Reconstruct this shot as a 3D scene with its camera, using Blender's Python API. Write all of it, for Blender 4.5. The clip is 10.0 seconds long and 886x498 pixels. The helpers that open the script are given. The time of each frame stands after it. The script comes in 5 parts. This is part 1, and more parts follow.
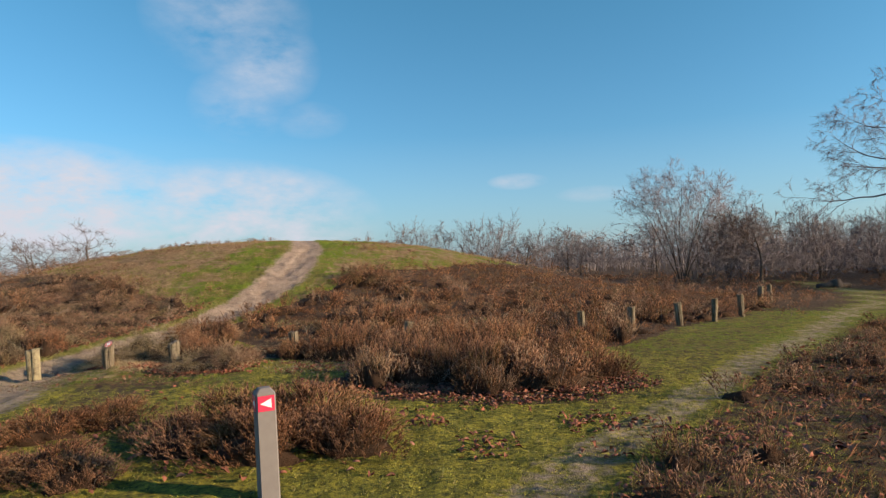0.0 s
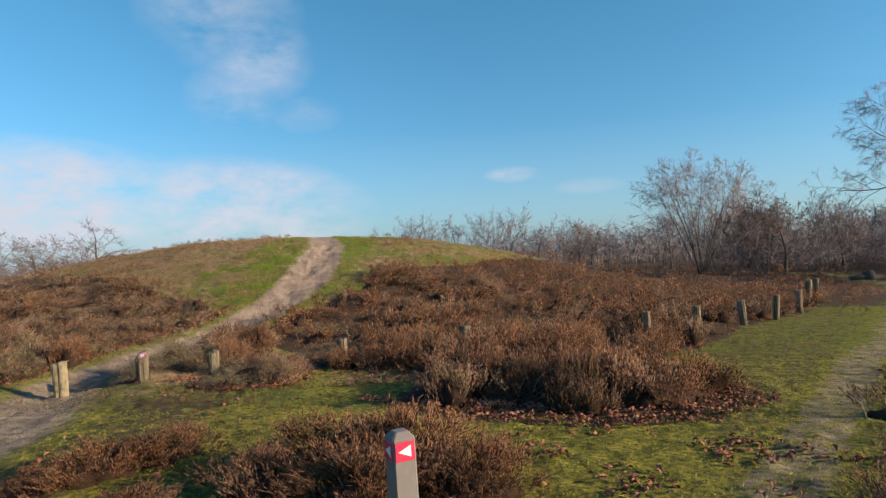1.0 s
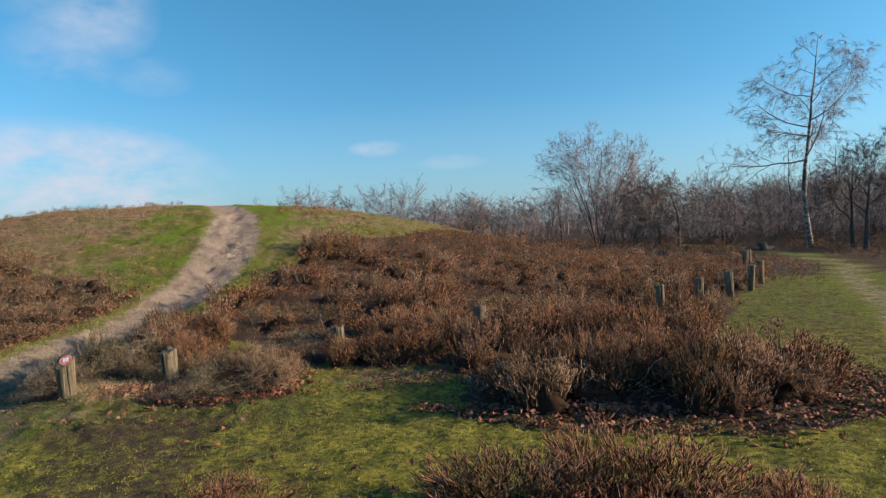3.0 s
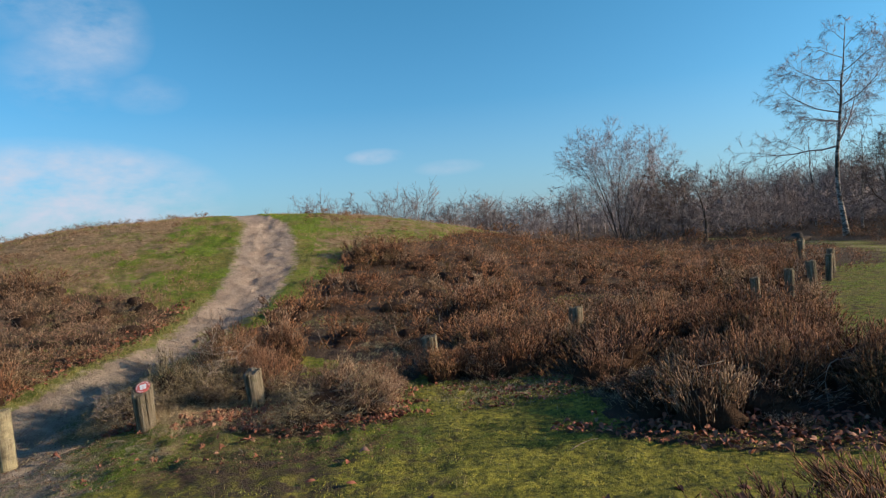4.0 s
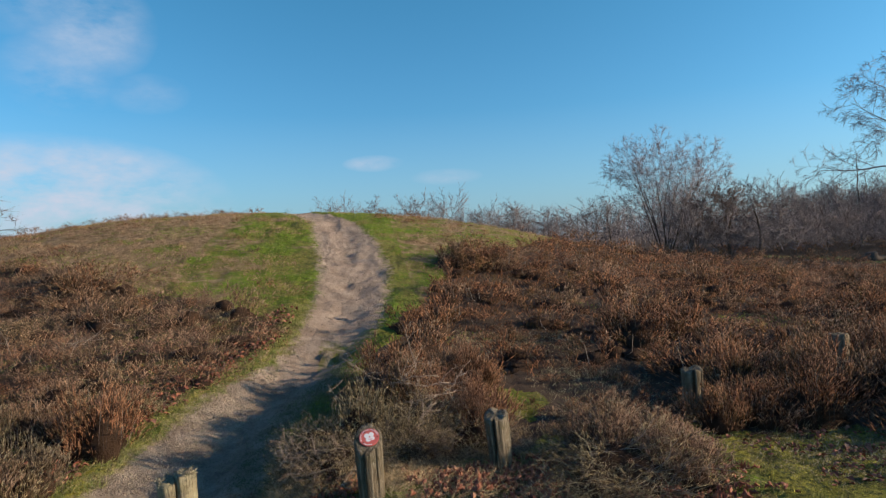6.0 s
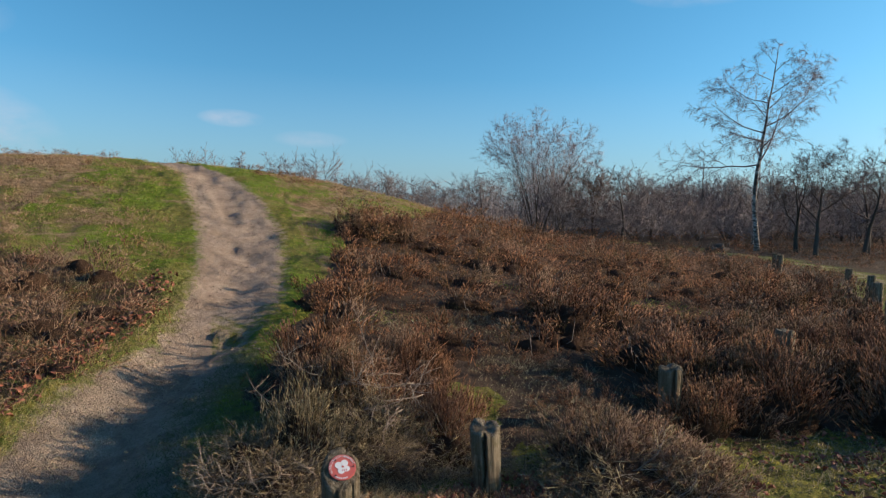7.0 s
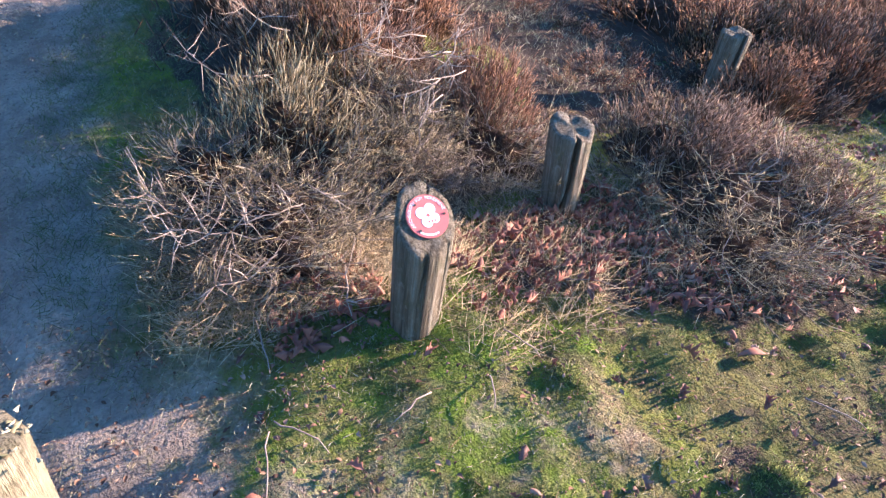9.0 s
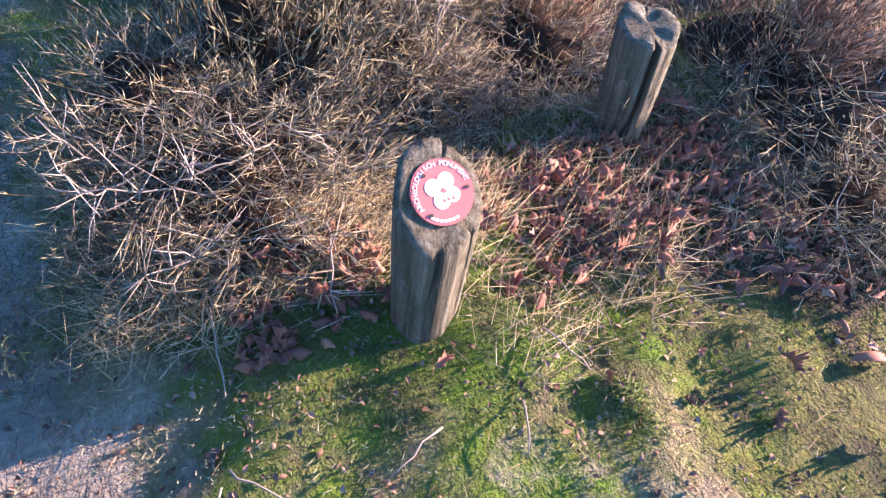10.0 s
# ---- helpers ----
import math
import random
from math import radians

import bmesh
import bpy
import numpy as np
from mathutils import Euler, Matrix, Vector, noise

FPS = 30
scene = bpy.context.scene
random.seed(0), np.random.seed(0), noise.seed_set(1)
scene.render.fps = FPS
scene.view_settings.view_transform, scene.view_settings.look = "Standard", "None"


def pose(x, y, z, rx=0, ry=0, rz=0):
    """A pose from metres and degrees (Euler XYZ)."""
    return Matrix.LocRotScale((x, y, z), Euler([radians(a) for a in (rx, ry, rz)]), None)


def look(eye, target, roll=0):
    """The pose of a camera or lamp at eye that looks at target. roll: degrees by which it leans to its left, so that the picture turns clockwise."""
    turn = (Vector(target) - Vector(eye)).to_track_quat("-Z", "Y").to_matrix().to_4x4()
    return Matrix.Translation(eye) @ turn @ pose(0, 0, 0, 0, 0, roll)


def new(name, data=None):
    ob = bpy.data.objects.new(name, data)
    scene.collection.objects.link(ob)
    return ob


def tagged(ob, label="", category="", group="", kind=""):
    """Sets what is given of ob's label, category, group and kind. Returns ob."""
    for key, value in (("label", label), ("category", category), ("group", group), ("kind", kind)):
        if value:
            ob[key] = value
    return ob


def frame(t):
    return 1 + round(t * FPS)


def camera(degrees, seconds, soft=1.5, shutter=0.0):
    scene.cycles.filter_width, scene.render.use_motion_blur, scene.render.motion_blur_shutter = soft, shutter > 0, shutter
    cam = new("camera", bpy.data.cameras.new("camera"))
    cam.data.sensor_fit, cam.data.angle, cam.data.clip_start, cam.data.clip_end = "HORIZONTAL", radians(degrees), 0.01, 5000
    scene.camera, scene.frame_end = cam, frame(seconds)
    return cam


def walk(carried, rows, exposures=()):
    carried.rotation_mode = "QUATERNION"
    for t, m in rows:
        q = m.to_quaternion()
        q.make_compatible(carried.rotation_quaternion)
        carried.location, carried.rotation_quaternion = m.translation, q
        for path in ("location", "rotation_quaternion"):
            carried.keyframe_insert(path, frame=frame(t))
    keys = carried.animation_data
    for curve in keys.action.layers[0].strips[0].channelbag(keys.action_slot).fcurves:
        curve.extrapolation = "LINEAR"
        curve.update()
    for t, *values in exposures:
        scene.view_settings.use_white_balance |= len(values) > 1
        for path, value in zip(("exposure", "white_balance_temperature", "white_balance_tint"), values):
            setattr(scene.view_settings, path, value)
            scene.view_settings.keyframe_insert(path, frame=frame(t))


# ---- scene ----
cam = camera(70.8, 10.0, soft=1.3)
PATH = [
    (0, (0.473, 0.429, 1.317), (0.297, 2.421, 1.362), -1.9),
    (0.5, (-0.013, 0.802, 1.358), (-0.234, 2.789, 1.428), -4.5),
    (1, (-0.431, 1.104, 1.42), (-0.596, 3.097, 1.444), -2.5),
    (1.5, (-0.842, 1.559, 1.371), (-0.87, 3.559, 1.342), -0.8),
    (2, (-1.219, 1.918, 1.394), (-1.05, 3.911, 1.406), -2.3),
    (2.5, (-1.67, 2.27, 1.356), (-1.474, 4.26, 1.375), -1.4),
    (3, (-2.187, 2.664, 1.39), (-1.924, 4.645, 1.315), -2.4),
    (3.2, (-2.401, 2.76, 1.355), (-2.174, 4.746, 1.29), -3.2),
    (4.3, (-3.284, 3.711, 1.363), (-3.019, 5.693, 1.307), -5.1),
    (4.5, (-3.506, 3.89, 1.332), (-3.297, 5.878, 1.281), -6.0),
    (5, (-3.909, 4.306, 1.35), (-3.771, 6.301, 1.311), -4.5),
    (5.2, (-4.073, 4.481, 1.393), (-3.889, 6.472, 1.326), -5.3),
    (6.3, (-4.853, 5.336, 1.377), (-4.437, 7.292, 1.366), 1.2),
    (6.5, (-4.921, 5.56, 1.386), (-4.341, 7.473, 1.329), 2.8),
    (7, (-5.147, 5.992, 1.371), (-4.438, 7.857, 1.238), 1.4),
    (7.5, (-5.391, 6.335, 1.382), (-4.61, 8.175, 1.309), 4.3),
    (8, (-5.415, 6.621, 1.278), (-4.463, 8.289, 0.719), 4.8),
    (8.5, (-5.352, 7.008, 1.195), (-4.344, 8.482, 0.294), 5.1),
    (9, (-5.339, 7.27, 1.151), (-4.365, 8.571, -0.014), 8.5),
    (9.5, (-5.294, 7.459, 1.105), (-4.323, 8.609, -0.212), 10.0),
    (10, (-5.072, 7.679, 1.044), (-4.278, 8.732, -0.459), 10.0),
]
walk(cam, [(t, look(eye, target, roll)) for t, eye, target, roll in PATH],
     [(0.0, 0.2, 6900, 15), (1.2, 0.2, 6600, 13), (2.5, 0.2, 6400, 11), (5.0, 0.06, 6150, 11), (7.5, 0.06, 6300, 12), (8.1, 0.1, 6050, 16), (8.5, 0.82, 5850, 20), (8.8, 1.64, 5700, 26), (9.2, 2.03, 5600, 29), (10.0, 2.06, 5600, 31)])

# ---- light ----
SUN_EL, SUN_AZ = radians(15.8), radians(101)          # height, and bearing from +y towards +x
SUN_WAY = Vector((math.sin(SUN_AZ) * math.cos(SUN_EL), math.cos(SUN_AZ) * math.cos(SUN_EL), math.sin(SUN_EL)))
sun_data = bpy.data.lights.new("sun", "SUN")
sun_data.energy, sun_data.angle, sun_data.color = 7.7, radians(0.55), (1.0, 0.765, 0.52)
sun = new("sun", sun_data)
sun.matrix_world = look(SUN_WAY * 60, (0, 0, 0))


class Nodes:
    """A short hand for building a node tree."""

    def __init__(self, tree):
        self.tree = tree
        tree.nodes.clear()

    def add(self, kind, **values):
        n = self.tree.nodes.new(kind)
        for key, value in values.items():
            n.inputs[key].default_value = value
        return n

    def dot(self):
        n = self.tree.nodes.new("ShaderNodeVectorMath")
        n.operation = "DOT_PRODUCT"
        return n

    def link(self, a, b):
        self.tree.links.new(a, b)

    def math(self, op, a, b=None, c=None, clamp=False):
        n = self.tree.nodes.new("ShaderNodeMath")
        n.operation, n.use_clamp = op, clamp
        for k, v in enumerate((a, b, c)):
            if v is None:
                continue
            if isinstance(v, (int, float)):
                n.inputs[k].default_value = v
            else:
                self.link(v, n.inputs[k])
        return n.outputs[0]

    def mix(self, fac, a, b, blend="MIX"):
        n = self.tree.nodes.new("ShaderNodeMix")
        n.data_type, n.blend_type = "RGBA", blend
        for k, v in ((0, fac), (6, a), (7, b)):
            if isinstance(v, (int, float)):
                n.inputs[k].default_value = v
            elif isinstance(v, tuple):
                n.inputs[k].default_value = (*v, 1.0)
            else:
                self.link(v, n.inputs[k])
        return n.outputs[2]

    def noise(self, vector, scale, detail=4.0, rough=0.55):
        n = self.add("ShaderNodeTexNoise", Scale=scale, Detail=detail, Roughness=rough)
        if vector is not None:
            self.link(vector, n.inputs["Vector"])
        return n.outputs["Fac"]

    def ramp(self, fac, *stops):
        n = self.tree.nodes.new("ShaderNodeValToRGB")
        ramp = n.color_ramp
        while len(ramp.elements) < len(stops):
            ramp.elements.new(0.5)
        for e, (at, colour) in zip(ramp.elements, stops):
            e.position = at
            e.color = (*colour, 1.0) if isinstance(colour, tuple) else (colour, colour, colour, 1.0)
        self.link(fac, n.inputs[0])
        return n.outputs[0]


world = bpy.data.worlds.new("sky")
scene.world = world
world.use_nodes = True
w = Nodes(world.node_tree)
sky = w.add("ShaderNodeTexSky")
sky.sky_type, sky.sun_disc, sky.sun_elevation, sky.sun_rotation = "NISHITA", False, SUN_EL, SUN_AZ
sky.altitude, sky.air_density, sky.dust_density, sky.ozone_density = 20.0, 1.0, 1.0, 5.0
way = w.add("ShaderNodeTexCoord").outputs["Generated"]


def puff(centre, across, upward):
    """How near a way in the sky lies to the middle of a cloud: 1 in the middle, 0 outside."""
    c = Vector(centre).normalized()
    side = c.cross(Vector((0, 0, 1))).normalized()
    top = side.cross(c)
    total = None
    for axis, size in ((side, across), (top, upward)):
        d = w.dot()
        w.link(way, d.inputs[0])
        d.inputs[1].default_value = axis / size
        q = w.math("MULTIPLY", d.outputs["Value"], d.outputs["Value"])
        total = q if total is None else w.math("ADD", total, q)
    ahead = w.dot()
    w.link(way, ahead.inputs[0])
    ahead.inputs[1].default_value = c
    return w.math("MULTIPLY", w.math("SUBTRACT", 1.0, total, clamp=True), w.math("GREATER_THAN", ahead.outputs["Value"], 0.0))


stretch = w.add("ShaderNodeMapping")
stretch.inputs["Scale"].default_value = (1.0, 1.0, 2.2)
w.link(way, stretch.inputs["Vector"])
wisps = w.noise(stretch.outputs[0], 7.5, 7.0, 0.62)
fine = w.noise(stretch.outputs[0], 26.0, 5.0, 0.6)
wisps = w.math("ADD", w.math("MULTIPLY", wisps, 0.75), w.math("MULTIPLY", fine, 0.25))
cover = None
for centre, across, upward, weight in (
    ((-0.335, 0.89, 0.305), 0.085, 0.075, 0.6), ((-0.375, 0.86, 0.365), 0.12, 0.09, 0.5), ((-0.375, 0.89, 0.245), 0.075, 0.06, 0.42), ((-0.28, 0.93, 0.225), 0.06, 0.03, 0.3),
    ((-0.40, 0.90, 0.075), 0.24, 0.095, 1.5), ((-0.62, 0.78, 0.09), 0.26, 0.10, 1.6), ((-0.66, 0.74, 0.15), 0.09, 0.03, 0.9),
    ((0.035, 0.99, 0.125), 0.05, 0.014, 0.75), ((0.15, 0.984, 0.10), 0.06, 0.014, 0.45),
    ((0.64, 0.70, 0.315), 0.11, 0.03, 0.6), ((-0.8, 0.45, 0.2), 0.3, 0.12, 0.7),
):
    part_of = w.math("MULTIPLY", puff(centre, across, upward), weight)
    cover = part_of if cover is None else w.math("MAXIMUM", cover, part_of)
cover = w.math("MULTIPLY", cover, w.math("MULTIPLY", w.math("SUBTRACT", wisps, 0.36), 3.4, clamp=True), clamp=True)
height_of = w.add("ShaderNodeSeparateXYZ")
w.link(way, height_of.inputs[0])
upward_share = w.ramp(height_of.outputs["Z"], (0.0, 0.0), (0.45, 1.0))
overhead = w.ramp(height_of.outputs["Z"], (0.47, 0.0), (0.75, 1.0))
clear = w.mix(1.0, sky.outputs[0], w.mix(overhead, w.mix(upward_share, (0.80, 1.02, 1.06), (0.60, 1.18, 1.04)), (0.58, 0.79, 0.98)), "MULTIPLY")
haze = w.ramp(height_of.outputs["Z"], (0.0, 0.45), (0.2, 0.0))
clear = w.mix(haze, clear, (2.4, 3.4, 4.4))
sky_colour = w.mix(cover, clear, (3.5, 3.8, 4.35))
back = w.add("ShaderNodeBackground", Strength=0.16)
w.link(sky_colour, back.inputs["Color"])
w.link(back.outputs[0], w.add("ShaderNodeOutputWorld").inputs["Surface"])

# ---- materials ----
def material(name, colour, roughness=0.85, bump=None, bump_strength=0.4, bump_distance=0.01, specular=0.25):
    """colour: a function from Nodes to a colour socket. bump: a function to a height socket."""
    m = bpy.data.materials.new(name)
    m.use_nodes = True
    n = Nodes(m.node_tree)
    shader = n.add("ShaderNodeBsdfPrincipled", Roughness=roughness)
    shader.inputs["Specular IOR Level"].default_value = specular
    n.link(colour(n), shader.inputs["Base Color"])
    if bump:
        b = n.add("ShaderNodeBump", Strength=bump_strength, Distance=bump_distance)
        n.link(bump(n), b.inputs["Height"])
        n.link(b.outputs[0], shader.inputs["Normal"])
    n.link(shader.outputs[0], n.add("ShaderNodeOutputMaterial").inputs["Surface"])
    return m


def spot(n):
    return n.add("ShaderNodeNewGeometry").outputs["Position"]


def local(n):
    return n.add("ShaderNodeTexCoord").outputs["Object"]


def island(n):
    return n.add("ShaderNodeNewGeometry").outputs["Random Per Island"]


def by_object(n):
    return n.add("ShaderNodeObjectInfo").outputs["Random"]


def ground_colour(n):
    p = spot(n)
    layer = n.add("ShaderNodeVertexColor")
    layer.layer_name = "cover"
    masks = layer.outputs["Color"]
    split = n.add("ShaderNodeSeparateColor")
    n.link(masks, split.inputs[0])
    sand_m, moss_m, heath_m = split.outputs
    dry_m = layer.outputs["Alpha"]
    grain, patch = n.noise(p, 90.0, 5.0, 0.7), n.noise(p, 5.0, 6.0, 0.65)
    broad = n.noise(p, 1.1, 4.0, 0.6)
    sand = n.mix(n.ramp(patch, (0.35, 0.0), (0.62, 1.0)), (0.235, 0.185, 0.142), (0.46, 0.368, 0.28))
    # dry sand up on the mound, paled further for the sun on it
    parts_of = n.add("ShaderNodeSeparateXYZ")
    n.link(p, parts_of.inputs[0])
    dry = n.ramp(n.math("MULTIPLY", parts_of.outputs[1], 0.05), (0.5, 0.0), (0.6, 1.0))
    sand = n.mix(n.math("MULTIPLY", dry, 0.45), sand, (0.47, 0.345, 0.265))
    sand = n.mix(n.ramp(n.noise(p, 2.6, 5.0, 0.7), (0.5, 0.0), (0.64, 0.5)), sand, (0.24, 0.17, 0.12))
    sand = n.mix(n.ramp(grain, (0.45, 0.0), (0.7, 0.7)), sand, (0.17, 0.14, 0.11))
    moss = n.mix(n.ramp(patch, (0.35, 0.0), (0.65, 1.0)), (0.14, 0.145, 0.026), (0.42, 0.375, 0.058))
    # dark mottling painted for the shade between the moss tufts
    moss = n.mix(n.ramp(n.noise(p, 22.0, 4.0, 0.7), (0.40, 0.0), (0.64, 0.9)), moss, (0.045, 0.055, 0.024))
    turf = n.mix(n.ramp(n.math("ADD", n.math("MULTIPLY", broad, 0.6), n.math("MULTIPLY", patch, 0.4)), (0.46, 0.0), (0.56, 1.0)), (0.15, 0.22, 0.02), (0.20, 0.18, 0.05))
    turf = n.mix(n.ramp(n.noise(p, 14.0, 5.0, 0.7), (0.4, 0.0), (0.72, 0.9)), turf, (0.085, 0.09, 0.03))
    soil = n.mix(patch, (0.036, 0.028, 0.022), (0.13, 0.09, 0.062))
    edge = n.math("MULTIPLY", n.math("SUBTRACT", n.noise(p, 9.0, 6.0, 0.7), 0.5), 1.1)

    def uneven(mask):
        return n.ramp(n.math("ADD", mask, edge), (0.36, 0.0), (0.64, 1.0))

    straw = n.mix(n.ramp(n.noise(p, 7.0, 6.0, 0.7), (0.38, 0.0), (0.62, 1.0)), (0.15, 0.10, 0.055), (0.36, 0.25, 0.155))
    patches = n.math("MULTIPLY", n.math("SUBTRACT", n.noise(p, 1.6, 5.0, 0.65), 0.5), 1.7)
    turf = n.mix(n.ramp(n.math("ADD", dry_m, patches), (0.42, 0.0), (0.62, 0.92)), turf, straw)
    c = n.mix(uneven(moss_m), turf, moss)
    c = n.mix(uneven(heath_m), c, soil)
    return n.mix(uneven(sand_m), c, sand)


def ground_bump(n):
    p = spot(n)
    return n.math("ADD", n.noise(p, 26.0, 6.0, 0.7), n.math("MULTIPLY", n.noise(p, 120.0, 3.0, 0.6), 0.5))


def sand_colour(n):
    return n.mix(n.noise(spot(n), 40.0, 5.0, 0.7), n.ramp(island(n), (0.0, (0.13, 0.095, 0.075)), (1.0, (0.37, 0.285, 0.23))), (0.20, 0.15, 0.12))


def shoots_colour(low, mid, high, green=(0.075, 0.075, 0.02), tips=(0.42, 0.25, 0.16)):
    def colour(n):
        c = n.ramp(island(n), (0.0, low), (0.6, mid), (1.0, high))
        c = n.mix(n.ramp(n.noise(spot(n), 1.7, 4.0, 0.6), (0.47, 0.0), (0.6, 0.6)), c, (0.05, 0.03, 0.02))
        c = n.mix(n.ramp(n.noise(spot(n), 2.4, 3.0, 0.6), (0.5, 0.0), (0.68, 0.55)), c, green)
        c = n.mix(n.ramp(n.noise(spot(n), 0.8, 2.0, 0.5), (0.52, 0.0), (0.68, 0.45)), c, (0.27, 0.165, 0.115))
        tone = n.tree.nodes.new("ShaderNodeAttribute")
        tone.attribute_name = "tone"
        # pale withered flowers at the shoot's end, brightened also to look sunlit
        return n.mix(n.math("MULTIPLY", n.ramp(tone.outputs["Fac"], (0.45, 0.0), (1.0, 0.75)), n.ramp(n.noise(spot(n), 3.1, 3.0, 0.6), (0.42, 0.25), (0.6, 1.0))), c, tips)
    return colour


def flat_between(a, b, scale=30.0):
    def colour(n):
        return n.mix(n.noise(local(n), scale, 5.0, 0.65), a, b)
    return colour


def island_between(*stops):
    def colour(n):
        return n.ramp(island(n), *[(k / (len(stops) - 1), s) for k, s in enumerate(stops)])
    return colour


def drawn_out(n, across, along):
    squash = n.add("ShaderNodeMapping")
    squash.inputs["Scale"].default_value = (across, across, along)
    n.link(local(n), squash.inputs["Vector"])
    return squash.outputs[0]


def old_wood(n):
    p = local(n)
    grain = n.noise(drawn_out(n, 120.0, 4.0), 1.0, 6.0, 0.75)
    streak = n.noise(drawn_out(n, 30.0, 2.5), 1.0, 5.0, 0.65)
    c = n.ramp(n.math("ADD", n.math("MULTIPLY", grain, 0.55), n.math("MULTIPLY", streak, 0.45)),
               (0.36, (0.035, 0.027, 0.019)), (0.46, (0.13, 0.102, 0.068)), (0.54, (0.23, 0.19, 0.135)), (0.64, (0.37, 0.32, 0.245)))
    c = n.mix(n.ramp(n.noise(p, 14.0, 6.0, 0.7), (0.50, 0.0), (0.66, 0.6)), c, (0.10, 0.095, 0.042))
    c = n.mix(n.ramp(n.noise(p, 30.0, 6.0, 0.7), (0.58, 0.0), (0.7, 0.6)), c, (0.40, 0.37, 0.30))
    return n.mix(n.math("MULTIPLY", by_object(n), 0.3), c, (0.12, 0.095, 0.065))


def wood_relief(n):
    return n.math("ADD", n.noise(drawn_out(n, 140.0, 5.0), 1.0, 6.0, 0.75), n.noise(drawn_out(n, 35.0, 2.5), 1.0, 4.0, 0.7))


def birch_bark(n):
    p = local(n)
    wide = n.add("ShaderNodeMapping")
    wide.inputs["Scale"].default_value = (3.0, 3.0, 9.0)
    n.link(p, wide.inputs["Vector"])
    bands = n.ramp(n.noise(wide.outputs[0], 1.6, 5.0, 0.7), (0.47, 0.0), (0.56, 1.0))
    rough = n.ramp(n.noise(p, 1.3, 4.0, 0.7), (0.44, 0.0), (0.56, 1.0))
    c = n.mix(bands, (0.40, 0.36, 0.32), (0.075, 0.06, 0.05))
    return n.mix(rough, c, (0.07, 0.055, 0.045))


GROUND = material("heath_ground", ground_colour, 0.95, ground_bump, 1.0, 0.05, 0.1)
SAND = material("sand_clods", sand_colour, 0.95, specular=0.1)
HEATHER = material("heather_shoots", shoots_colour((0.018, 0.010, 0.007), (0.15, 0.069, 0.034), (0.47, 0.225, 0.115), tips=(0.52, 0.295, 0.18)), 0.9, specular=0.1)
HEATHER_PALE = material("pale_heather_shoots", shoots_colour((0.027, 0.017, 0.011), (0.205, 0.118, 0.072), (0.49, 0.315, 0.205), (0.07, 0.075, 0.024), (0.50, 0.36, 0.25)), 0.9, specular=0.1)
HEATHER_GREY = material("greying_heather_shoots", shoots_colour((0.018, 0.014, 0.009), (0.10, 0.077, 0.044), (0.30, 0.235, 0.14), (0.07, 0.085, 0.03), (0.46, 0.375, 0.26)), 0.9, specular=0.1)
PALE_DRY = material("straw_pale_shoots", island_between((0.045, 0.036, 0.02), (0.22, 0.168, 0.092), (0.50, 0.405, 0.245)), 0.9, specular=0.1)
# solid dark core added in each bush for the shade among its twigs
SHADE_CORE = material("heather_inner_growth", flat_between((0.025, 0.017, 0.012), (0.10, 0.06, 0.038), 70.0), 0.95, lambda n: n.noise(local(n), 60.0, 5.0, 0.7), 1.0, 0.03, 0.05)
STEMS = material("heather_stems", island_between((0.045, 0.034, 0.027), (0.13, 0.10, 0.078), (0.28, 0.235, 0.20)), 0.85)
DEAD_TWIG = material("bleached_twigs", island_between((0.10, 0.07, 0.052), (0.22, 0.165, 0.125), (0.38, 0.30, 0.24)), 0.8)
MOSS = material("moss_tips", island_between((0.035, 0.06, 0.013), (0.13, 0.165, 0.034), (0.29, 0.29, 0.085)), 0.85, specular=0.15)
GRASS = material("short_grass", island_between((0.09, 0.12, 0.03), (0.20, 0.225, 0.055), (0.38, 0.30, 0.13)), 0.8, specular=0.2)
HILL_GRASS = material("mound_turf", island_between((0.065, 0.115, 0.012), (0.17, 0.25, 0.022), (0.32, 0.27, 0.07)), 0.8, specular=0.2)
DRY_TUSSOCK = material("dry_tussocks", island_between((0.13, 0.08, 0.045), (0.28, 0.18, 0.105), (0.46, 0.32, 0.20)), 0.85, specular=0.15)
CRUMBS = material("leaf_crumbs", island_between((0.07, 0.038, 0.024), (0.19, 0.10, 0.06), (0.31, 0.20, 0.13)), 0.85, specular=0.15)
STRAW = material("dry_grass", island_between((0.22, 0.16, 0.085), (0.40, 0.30, 0.16), (0.52, 0.42, 0.26)), 0.85)
MOSS_YELLOW = material("sunny_moss_tips", island_between((0.09, 0.11, 0.018), (0.32, 0.31, 0.042), (0.55, 0.48, 0.10)), 0.85, specular=0.15)
CLOSE_TURF = material("fine_turf", island_between((0.04, 0.062, 0.024), (0.11, 0.138, 0.052), (0.22, 0.21, 0.11)), 0.85, specular=0.2)
STUBBLE = material("worn_stubble", island_between((0.12, 0.12, 0.065), (0.28, 0.25, 0.15), (0.46, 0.39, 0.26)), 0.9, specular=0.1)
LEAF = material("oak_leaf", lambda n: n.mix(n.noise(local(n), 60.0, 4.0, 0.6), n.ramp(island(n), (0.0, (0.13, 0.048, 0.034)), (0.45, (0.34, 0.11, 0.06)), (0.8, (0.46, 0.165, 0.085)), (1.0, (0.44, 0.26, 0.17))), (0.16, 0.07, 0.045)), 0.75, specular=0.25)
